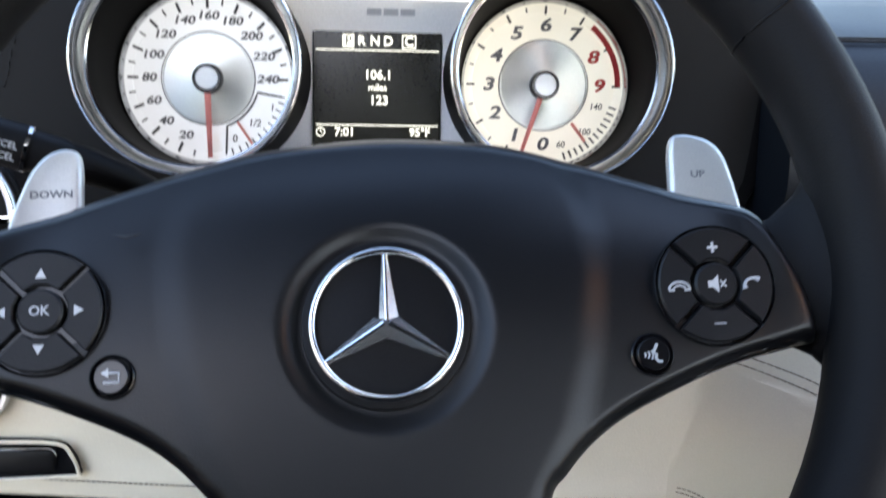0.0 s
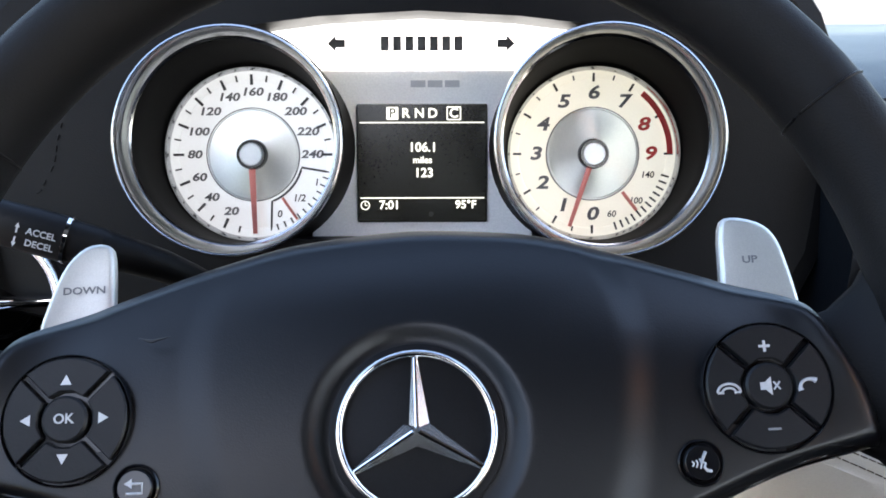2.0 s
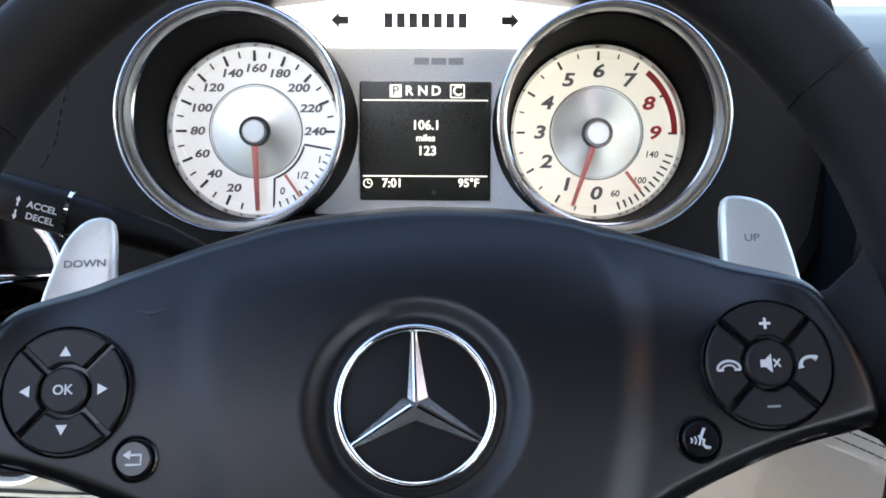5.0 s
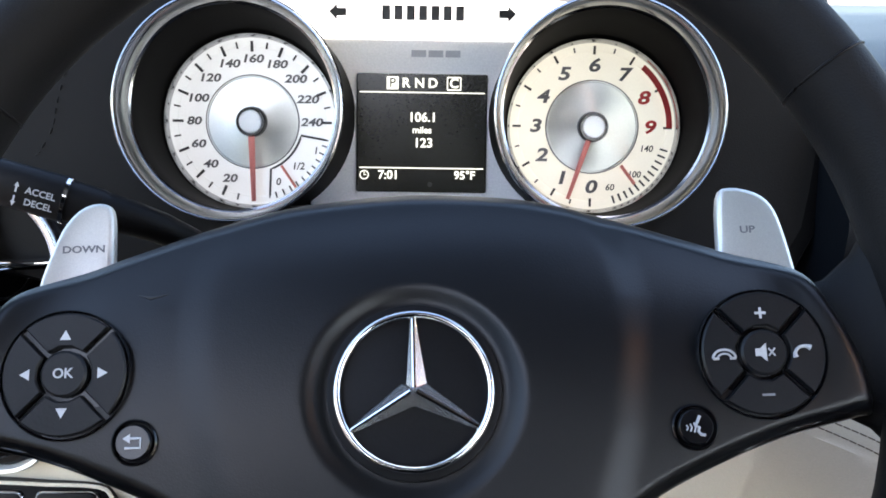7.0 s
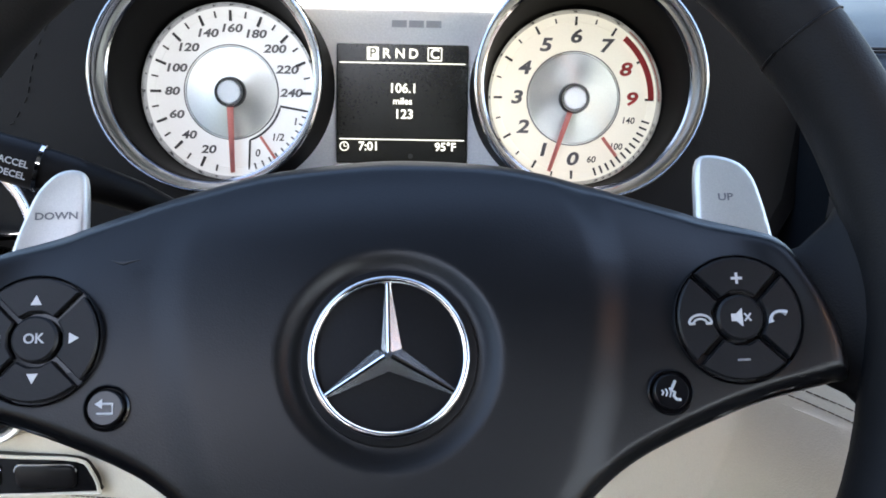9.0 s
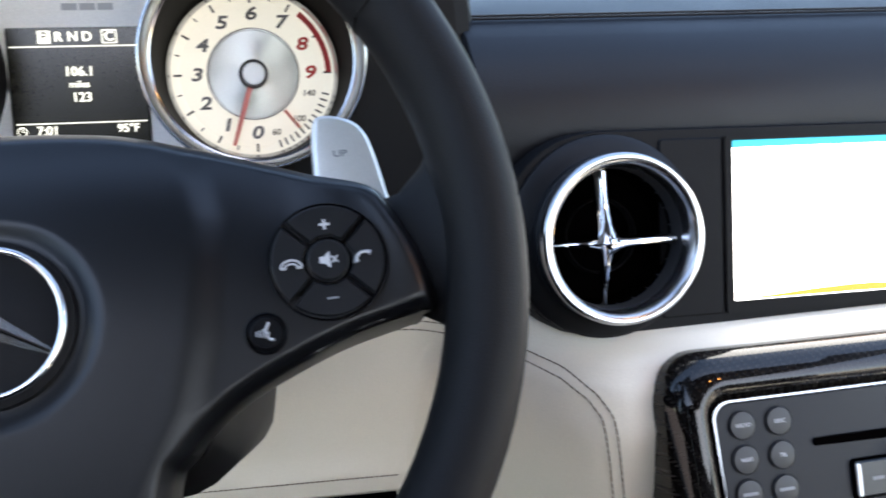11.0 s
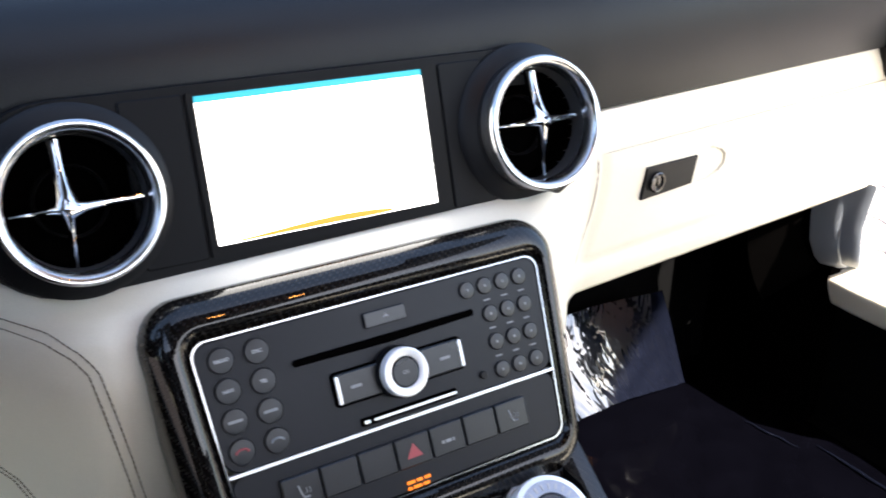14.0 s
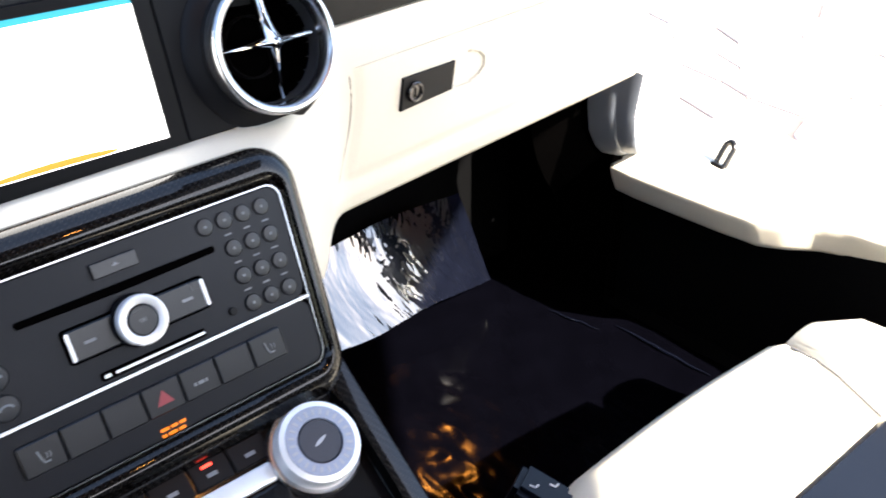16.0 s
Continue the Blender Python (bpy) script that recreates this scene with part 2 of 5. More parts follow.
def smooth_outline(pts, per=4):
    """Catmull-Rom through a closed list of points."""
    n, out = len(pts), []
    for i in range(n):
        p0, p1, p2, p3 = (Vector(pts[(i + k) % n]) for k in (-1, 0, 1, 2))
        for k in range(per):
            t = k / per
            out.append(tuple(0.5 * (2 * p1 + (p2 - p0) * t + (2 * p0 - 5 * p1 + 4 * p2 - p3) * t * t + (3 * p1 - p0 - 3 * p2 + p3) * t ** 3)))
    return out


def box(x0, y0, z0, x1, y1, z1, bevel=0.0):
    bm = bmesh.new()
    bmesh.ops.create_cube(bm, size=1)
    for v in bm.verts:
        v.co = ((x0 + x1) / 2 + v.co.x * (x1 - x0), (y0 + y1) / 2 + v.co.y * (y1 - y0), (z0 + z1) / 2 + v.co.z * (z1 - z0))
    if bevel:
        bmesh.ops.bevel(bm, geom=bm.edges[:], offset=bevel, segments=2, affect="EDGES")
    return bm


def step(a, b, x):
    t = min(max((x - a) / (b - a), 0), 1)
    return t * t * (3 - 2 * t)


WHEEL = pose(-0.4235, 0.3377, 0.8137, 56.12, -2.22, 0.06)
CLUSTER = pose(-0.4219, 0.5960, 0.8473, 76.06, 0.27, -0.55)
RADIO = pose(0.001, 0.3984, 0.6726, 64.0, 0.38, 1.65)
SCREENP = pose(-0.0021, 0.4809, 0.7739, 72.39, 1.12, 1.09)
CLIMATE = pose(0, 0.3623, 0.577, 35)
DASH = Matrix.Translation((-0.0069, 0.0004, 0.0191)) @ Matrix.Scale(0.982, 4)
LOW = Matrix.Translation((-0.0084, -0.012, 0.028)) @ Matrix.Scale(0.974, 4)


# ---- setting ----
def ground():
    bm = bmesh.new()
    bmesh.ops.create_grid(bm, x_segments=2, y_segments=2, size=400)
    tagged(part("ground", bm, PAVE), "pale stone paving in full sun beside the car", "ground", kind="structure")


def shell():
    """Plain closure round the cabin: floor, tunnel, bulkhead, roof, rear wall, driver's door and sill walls, and two
    added light blocks.
    """
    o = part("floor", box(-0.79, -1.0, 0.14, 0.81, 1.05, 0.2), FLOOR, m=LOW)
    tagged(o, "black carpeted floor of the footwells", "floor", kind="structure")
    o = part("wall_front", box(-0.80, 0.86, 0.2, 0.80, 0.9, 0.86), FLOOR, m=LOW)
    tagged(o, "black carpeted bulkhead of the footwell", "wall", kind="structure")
    # Unseen; its height is set by how much light from behind it admits.
    o = part("wall_rear", box(-0.80, -0.75, 0.2, 0.80, -0.71, 0.95), PANEL, m=LOW)
    tagged(o, "unseen dark rear wall of the cabin, height set for light from behind", "wall", kind="structure")
    # Two unseen slabs added to keep rear and left sky off the wheel hub.
    o = part("light_block_rear", box(-0.72, -0.34, 0.2, -0.24, -0.30, 1.15), FLOOR, m=LOW)
    tagged(o, "unseen black light block behind the driver's place", "wall", kind="structure")
    o = part("light_block_side", box(-0.80, -0.34, 0.2, -0.76, 0.08, 1.12), FLOOR, m=LOW)
    tagged(o, "unseen black light block beside the driver's place", "wall", kind="structure")
    o = part("ceiling", box(-0.28, -0.74, 1.2, 0.28, 0.27, 1.23), HEAD)
    tagged(o, "dark cloth headliner of the narrow roof", "ceiling", kind="structure")
    for sg, name in ((1, "door_passenger"), (-1, "door_driver")):
        bm = loft([[(sg * x, y, z) for x, z in ((0.28, 1.2), (0.60, 1.56), (0.95, 1.95), (0.98, 1.93), (0.63, 1.53), (0.30, 1.17))] for y in (-0.74, 0.42)], closed=True, caps=True)
        tagged(part(name, bm, HEAD), "raised gullwing door hinged at the roof", "door", kind="structure")
    o = part("wall_driver", box(-0.98, -0.75, 0.0, -0.78, 0.86, 0.47, 0.01), PAD, m=LOW)
    tagged(o, "black trimmed sill of the driver's door opening", "wall", kind="structure")
    o = part("wall_passenger", box(0.800, -0.75, 0.2, 0.825, 0.86, 0.43), FLOOR, m=LOW)
    tagged(o, "black carpeted side of the door sill", "wall", kind="structure")
    # Kick panel and hinge pillar carry their shade as colour.
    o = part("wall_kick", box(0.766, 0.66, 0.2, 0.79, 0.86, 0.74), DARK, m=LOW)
    tagged(o, "kick panel ahead of the door, coloured near-black for shade", "wall", kind="structure")
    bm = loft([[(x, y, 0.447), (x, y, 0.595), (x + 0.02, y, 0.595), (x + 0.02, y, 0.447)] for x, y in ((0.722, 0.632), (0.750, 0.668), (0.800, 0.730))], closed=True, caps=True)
    tagged(part("wall_hinge_pillar", bm, DARK, m=LOW), "hinge pillar ahead of the door opening, coloured near-black for shade", "wall", kind="structure")


OUTER_VENT = 0.697


def dash_pad():
    base = [(0.62, 0.742), (0.545, 0.745), (0.522, 0.752), (0.516, 0.775), (0.514, 0.805), (0.519, 0.832), (0.532, 0.852), (0.552, 0.864), (0.575, 0.870),
            (0.62, 0.876), (0.75, 0.885), (0.95, 0.872), (1.05, 0.84)]
    rows = []
    for i in range(161):
        x = -0.8 + 1.6 * i / 160
        b = 0.1 * max(abs(x) - 0.24, 0)
        inset = 0.15 * (1 - step(0.235, 0.250, abs(x + 0.418) + (0.045 if x > -0.418 else 0)))
        well = max(1 - step(0.038, 0.045, abs(x + 0.650)), 1 - step(0.038, 0.045, abs(x - OUTER_VENT)))
        prof = [(y + 0.08 * well * (z < 0.828), z) for y, z in base]
        rows.append([(x, max(y + b * max(0, 1 - k / 12), min(y + inset, 0.66 + 0.01 * k)) if inset else y + b * max(0, 1 - k / 12), z) for k, (y, z) in enumerate(prof)])
    pad = part("dash_pad", loft(rows), PAD, None, m=DASH)
    tagged(pad, "black leather upper dashboard pad with a stitched top seam", "dashboard")
    for dz, dy in ((0.0, 0.0), (0.0035, 0.006)):
        pts = [(x / 100, 0.573 + dy + 0.1 * max(abs(x / 100) - 0.24, 0), 0.871 + dz * 0.2) for x in range(-24, 80, 2)]
        part("seam", tube(pts, 0.0009, 6), BLACK, pad)


def fascia_point(x, s):
    """Beige lower dashboard: s from 0 (under the pad) to 1 (under the lip)."""
    side = [(0.56, 0.752), (0.522, 0.750), (0.517, 0.735), (0.517, 0.70), (0.519, 0.66), (0.521, 0.622), (0.519, 0.607), (0.521, 0.594), (0.530, 0.586), (0.56, 0.583), (0.62, 0.592)]
    mid = [(0.52, 0.722), (0.49, 0.7195), (0.467, 0.716), (0.450, 0.7095), (0.438, 0.698), (0.430, 0.676), (0.430, 0.64), (0.434, 0.60), (0.44, 0.56), (0.46, 0.52), (0.54, 0.50)]
    ax = abs(x)
    b = 1 - step(0.145, 0.25, ax)
    k = s * 10
    i = min(int(k), 9)
    f = k - i
    def at(p):
        return p[i][0] + f * (p[i + 1][0] - p[i][0]), p[i][1] + f * (p[i + 1][1] - p[i][1])
    (y0, z0), (y1, z1) = at(side), at(mid)
    bz = 1 - (step(0.138, 0.152, ax) if x > 0 else step(0.236, 0.250, ax))
    top = max(0.0, 1 - s * 10 / 4)
    bz = bz + (b - bz) * min(1, top * 2)
    z = z0 + (z1 - z0) * bz
    if x < -0.25:
        z += min(max(0.007 + 0.06 * (-0.51 - x), 0), 0.018) * (1 - step(0.622, 0.68, z))
    well = 0.08 * (1 - step(0.038, 0.045, abs(x + 0.650))) * step(0.730, 0.738, z)
    well += 0.08 * (1 - step(0.040, 0.046, math.hypot(x - OUTER_VENT, z - 0.766)))
    return x, y0 + (y1 - y0) * b + 0.1 * max(ax - 0.24, 0) * (1 if x > 0 else 0.4) + well, z


def fascia():
    th = thing("lower_dashboard", DASH, "cream leather lower dashboard with stitched seams", "dashboard")
    for name, x0, x1, n in (("knee_panel", -0.78, -0.2500, 70), ("centre_surround", -0.2500, 0.2230, 120), ("passenger_panel", 0.2230, 0.690, 62)):
        rows = [[fascia_point(x0 + (x1 - x0) * i / n, j / 40) for j in range(41)] for i in range(n + 1)]
        part(name, loft(rows), BEIGE, th)


# ---- steering wheel ----
def steering_wheel():
    w = thing("steering_wheel", WHEEL, "black leather three-spoke steering wheel with chrome badge and button pads", "steering wheel")
    # rim
    path = []
    for i in range(96):
        a = 2 * math.pi * i / 96
        x, y = -0.0007 + 0.1715 * math.cos(a), 0.0184 + 0.1715 * math.sin(a)
        if y < -0.10:
            y = -0.10 - 0.45 * (-0.10 - y)
        path.append((x, y, -0.0058))
    part("rim", tube(path, 0.0148, 20, True, 1.32), RIM, w, "black perforated leather rim")
    for a in (31, 149):
        c, s_ = math.cos(radians(a)), math.sin(radians(a))
        ringp = []
        for k in range(24):
            b = 2 * math.pi * k / 24
            r = 0.1715 + 0.0149 * math.cos(b)
            ringp.append((-0.0007 + r * c, 0.0184 + r * s_, -0.0058 + 0.0197 * math.sin(b)))
        part("rim_seam", tube(ringp, 0.0005, 6, True, up=(0.3, 0.2, 1)), BLACK, w)
    # hub
    half = [(0, 0.0730), (0.0355, 0.0703), (0.054, 0.0663), (0.072, 0.0610), (0.09, 0.0545), (0.108, 0.0480), (0.1315, 0.0388), (0.1412, 0.0238), (0.1485, 0.0060), (0.1498, -0.0088),
            (0.1440, -0.0112), (0.1215, -0.0164), (0.1012, -0.0236), (0.0808, -0.0329), (0.0683, -0.0417), (0.0598, -0.0506), (0.0541, -0.0585), (0.050, -0.085), (0.048, -0.118)]
    out = [(-x, y) for x, y in half[1:]] + [(x, y) for x, y in reversed(half)]
    out = np.array(smooth_outline(out, 9))
    ks = np.concatenate([np.linspace(0.03, 0.84, 84), np.linspace(0.85, 1.0, 14)])
    crease_y, crease_x = (-0.12, -0.085, -0.056, -0.036, -0.012, 0.016, 0.030, 0.043, 0.057, 0.076), (0.040, 0.044, 0.051, 0.0625, 0.0690, 0.0730, 0.0738, 0.0717, 0.0660, 0.054)
    top_x, top_y = np.linspace(0, 0.15, 31), [0.0725 - 0.9 * v * v - 22 * max(v - 0.10, 0) ** 2 for v in np.linspace(0, 0.15, 31)]
    rows = []
    for k in ks:
        row = []
        for x, y in out * k:
            d = float(np.sqrt(((out - (x, y)) ** 2).sum(1)).min()) if k < 1 else 0.0
            cx = float(np.interp(y, crease_y, crease_x))
            cap = float(np.interp(abs(x), top_x, top_y))
            soft = 0.022 * (1 - step(0.105, 0.142, abs(x))) * (1 - min(max(cap - y, 0.0) / 0.085, 1)) ** 2.8
            h = -(0.009 - 0.25 * soft) * (1 - min(d / 0.006, 1)) ** 2.0 - soft + (0.0007 + 0.0013 * step(-0.04, 0.04, x)) * (1 - step(cx - 0.009, cx + 0.005, abs(x - 0.002)))
            h -= 0.0030 * (1 - step(0.0285, 0.0365, math.hypot(x - 0.0016, y - 0.0006))) + 0.0006 + 0.7 * min(y, 0.0) ** 2
            row.append((x, y, h))
        rows.append(row)
    rows.append([(x, y, -0.048) for x, y in out])
    for name, inside in (("airbag_cover", 0), ("spoke_cover", 1), ("spoke_cover", -1)):
        bm = bmesh.new()
        vs = [[bm.verts.new(p) for p in r] for r in rows]
        n = len(out)
        for ra, rb in zip(vs, vs[1:]):
            for i in range(n):
                q = (ra[i], ra[(i + 1) % n], rb[(i + 1) % n], rb[i])
                mx, my = sum(v.co.x for v in q) / 4, sum(v.co.y for v in q) / 4
                if (0 if abs(mx - 0.002) < float(np.interp(my, crease_y, crease_x)) + 0.004 else 1 if mx > 0 else -1) == inside:
                    bm.faces.new(q)
        if not inside:
            bm.faces.new(vs[0])
        bmesh.ops.delete(bm, geom=[v for v in bm.verts if not v.link_faces], context="VERTS")
        part(name, bm, HUB, w, "blue-black soft plastic spoke cover" if inside else "domed blue-black airbag cover")
    for s in (-1, 1):
        rows = []
        for x, y, hh, hz, zc in ((0.120, 0.012, 0.020, 0.008, -0.026), (0.132, 0.013, 0.021, 0.010, -0.025), (0.144, 0.014, 0.023, 0.011, -0.023), (0.153, 0.015, 0.030, 0.012, -0.018), (0.161, 0.016, 0.044, 0.012, -0.012), (0.167, 0.017, 0.061, 0.010, -0.010)):
            rows.append([(s * x, y + hh * math.cos(2 * math.pi * k / 24), zc + hz * math.sin(2 * math.pi * k / 24)) for k in range(24)])
        part("spoke_arm", loft(rows, closed=True), RIM, w)
    part("embossed_mark", tube([(-0.0877, 0.0347, -0.0016), (-0.0833, 0.0334, -0.0012), (-0.0774, 0.0347, -0.0012)], lambda t: 0.0001 + 0.0005 * math.sin(math.pi * t), 6), HUB, w)
    # badge
    badge = part("badge", lathe([(0.0282, -0.0040), (0.0276, 0.0010), (0.0262, 0.0014), (0.0002, 0.0016)], 64), BLACK, w, m=pose(0.0016, 0.0006, 0))
    part("ring", lathe([(0.0242 + 0.0014 * math.cos(radians(a)), 0.0026 + 0.0022 * math.sin(radians(a))) for a in range(-20, 201, 20)], 80), CHROME, badge, "polished chrome ring")
    for a in (90, 210, 330):
        bm = bmesh.new()
        c, s_ = math.cos(radians(a)), math.sin(radians(a))
        def at(r, t, h):
            return bm.verts.new((r * c - t * s_, r * s_ + t * c, h))
        rise = 0.0044 if a == 90 else 0.0090
        tip, tl, tr_ = at(0.0238, 0, 0.0030), at(0.0238, 0.0008, 0.0016), at(0.0238, -0.0008, 0.0016)
        o, l, r = at(0.0, 0, rise), at(0.0022, 0.0024 if a == 90 else 0.0040, 0.0017), at(0.0022, -0.0040, 0.0017)
        bm.faces.new((o, tip, tl, l))
        bm.faces.new((o, r, tr_, tip))
        bm.faces.new((tip, tr_, tl))
        part("star_ridge", tube([(0.001 * c, 0.001 * s_, rise), (0.0238 * c, 0.0238 * s_, 0.0030)], lambda t: 0.0008 - 0.0003 * t, 8), CHROME, badge)
        part("star_point", bm, STAR, badge, smooth=False)
    # pads
    def pad(cx, icons):
        p = part("button_pad", lathe([(0.0209, -0.004), (0.0209, 0.0003), (0.0206, 0.0008), (0.0202, 0.0004), (0.0200, -0.001), (0.0002, -0.001)], 56, cx, 0.0093), GLOSS, w)
        for k in range(4):
            a0 = 45 + 90 * k + 3.0
            pts = [(cx + 0.0088 * math.cos(radians(a)), 0.0095 + 0.0088 * math.sin(radians(a))) for a in (a0 + 3, a0 + 29, a0 + 55, a0 + 81)]
            outp = [(cx + 0.0197 * math.cos(radians(a0 + 84 - 84 * i / 8)), 0.0095 + 0.0197 * math.sin(radians(a0 + 84 - 84 * i / 8))) for i in range(9)]
            part("key", slab((pts + outp)[::-1], -0.001, 0.0014, 0.0006), PADKEY, p)
        part("key", disc(0.0074, -0.001, 0.0020, 0.0008, 28, cx, 0.0095), PADKEY, p, "round centre key")
        return p
    L = pad(-0.1093, 0)
    for a in (0, 90, 180, 270):
        bm = bmesh.new()
        c, s_ = math.cos(radians(a)), math.sin(radians(a))
        vs = [bm.verts.new((-0.1093 + r * c - t * s_, 0.0095 + r * s_ + t * c, 0.0016)) for r, t in ((0.0140, 0), (0.0108, 0.0018), (0.0108, -0.0018))]
        bm.faces.new(vs)
        part("arrow", bm, WHITEINK, L)
    words("OK", 0.0044, LEGEND, L, -0.1093, 0.0095, 0.0022)
    Rp = pad(0.1130, 1)
    words("+", 0.0070, LEGEND, Rp, 0.1130, 0.0218, 0.0016)
    part("minus", box(0.1130 - 0.002, -0.0042, 0.0014, 0.1130 + 0.002, -0.0035, 0.0017), GREYINK, Rp)
    pts = [(0.1130 + 0.0128 + 0.0031 * math.cos(radians(a + 40)), 0.0085 + 0.0026 * math.sin(radians(a + 40)), 0.0017) for a in range(10, 175, 15)]
    part("handset", tube(pts, lambda t: 0.0005 + 0.0005 * abs(2 * t - 1) ** 3, 6), LEGEND, Rp)
    arch = [(0.1130 - 0.0128 + 0.0036 * math.cos(radians(a)), 0.0080 + 0.0027 * math.sin(radians(a)), 0.0017) for a in range(0, 181, 15)]
    part("handset", tube(arch, 0.00042, 6), LEGEND, Rp, "hang-up handset mark")
    part("handset", tube([(0.1130 - 0.0128 + 0.0021 * math.cos(radians(a)), 0.0080 + 0.0014 * math.sin(radians(a)), 0.0017) for a in range(0, 181, 20)], 0.00035, 6), LEGEND, Rp)
    for a, b in ((-0.0036, -0.0017), (0.0017, 0.0036)):
        part("handset", tube([(0.1130 - 0.0128 + a, 0.0079, 0.0017), (0.1130 - 0.0128 + b, 0.0079, 0.0017)], 0.00045, 6), LEGEND, Rp)
    bm = bmesh.new()
    vs = [bm.verts.new((0.1130 + x, 0.0095 + y, 0.0022)) for x, y in ((-0.003, 0.0012), (-0.0014, 0.0012), (0.0006, 0.003), (0.0006, -0.003), (-0.0014, -0.0012), (-0.003, -0.0012))]
    bm.faces.new(vs)
    part("speaker_icon", bm, LEGEND, Rp)
    for y0 in (-0.0012, 0.0012):
        part("mute_bar", tube([(0.1142, 0.0095 - y0, 0.0022), (0.1162, 0.0095 + y0, 0.0022)], 0.0003, 5), LEGEND, Rp)
    for x, y in ((0.0893, -0.0131), (-0.0864, -0.0125)):
        b = part("round_button", lathe([(0.0073, -0.004), (0.0073, 0.0002), (0.0068, 0.0008), (0.0063, 0.0002), (0.0061, -0.001), (0.0057, 0.0012), (0.0051, 0.0018), (0.0001, 0.0018)], 36, x, y), GLOSS, w)
        if x < 0:
            part("return_icon", tube([(x - 0.0008, y + 0.0012, 0.0021), (x + 0.0026, y + 0.0012, 0.0021), (x + 0.0026, y - 0.0018, 0.0021), (x - 0.0022, y - 0.0018, 0.0021)], 0.0004, 6), WHITEINK, b)
            bm = bmesh.new()
            bm.faces.new([bm.verts.new((x + dx, y + 0.0012 + dy, 0.0022)) for dx, dy in ((-0.0030, 0.0), (-0.0006, -0.0015), (-0.0006, 0.0015))])
            part("arrow_head", bm, WHITEINK, b)
        else:
            part("voice_icon", tube([(x + 0.0012, y + 0.0034, 0.0021), (x + 0.0004, y + 0.0018, 0.0021), (x - 0.0002, y + 0.0004, 0.0021), (x + 0.0008, y - 0.0002, 0.0021), (x + 0.0004, y - 0.0014, 0.0021), (x + 0.0012, y - 0.0024, 0.0021), (x + 0.0026, y - 0.0026, 0.0021)], 0.0005, 6), LEGEND, b)
            for dx in (0.0, 0.0012, 0.0024):
                part("voice_icon", tube([(x - 0.0032 + dx, y + 0.0006 + 0.3 * dx, 0.0021), (x - 0.0027 + dx, y - 0.0002, 0.0021), (x - 0.0032 + dx, y - 0.0010 - 0.3 * dx, 0.0021)], 0.0003, 5), LEGEND, b)
    # paddles
    for s, name in ((1, "UP"), (-1, "DOWN")):
        if s > 0:
            pts = [(0.1135, 0.02), (0.1146, 0.0520), (0.1162, 0.0735), (0.1210, 0.0776), (0.1308, 0.0754), (0.1366, 0.0702), (0.1397, 0.0612), (0.1428, 0.0440), (0.1455, 0.02)]
        else:
            pts = [(-0.1095, 0.02), (-0.1105, 0.0520), (-0.1113, 0.0730), (-0.1147, 0.0784), (-0.1223, 0.0776), (-0.1292, 0.0710), (-0.1338, 0.0604), (-0.1383, 0.0450), (-0.1415, 0.02)]
        o = pts if s < 0 else pts[::-1]
        pd = part("shift_paddle", slab(smooth_outline(o, 3), -0.0455, -0.041, 0.0022, 3), PADDLE, w, "brushed silver gearshift paddle")
        words(name, 0.0038, GREYINK, pd, 0.1260 if s > 0 else -0.1215, 0.0605, -0.0408, wide=1.25)


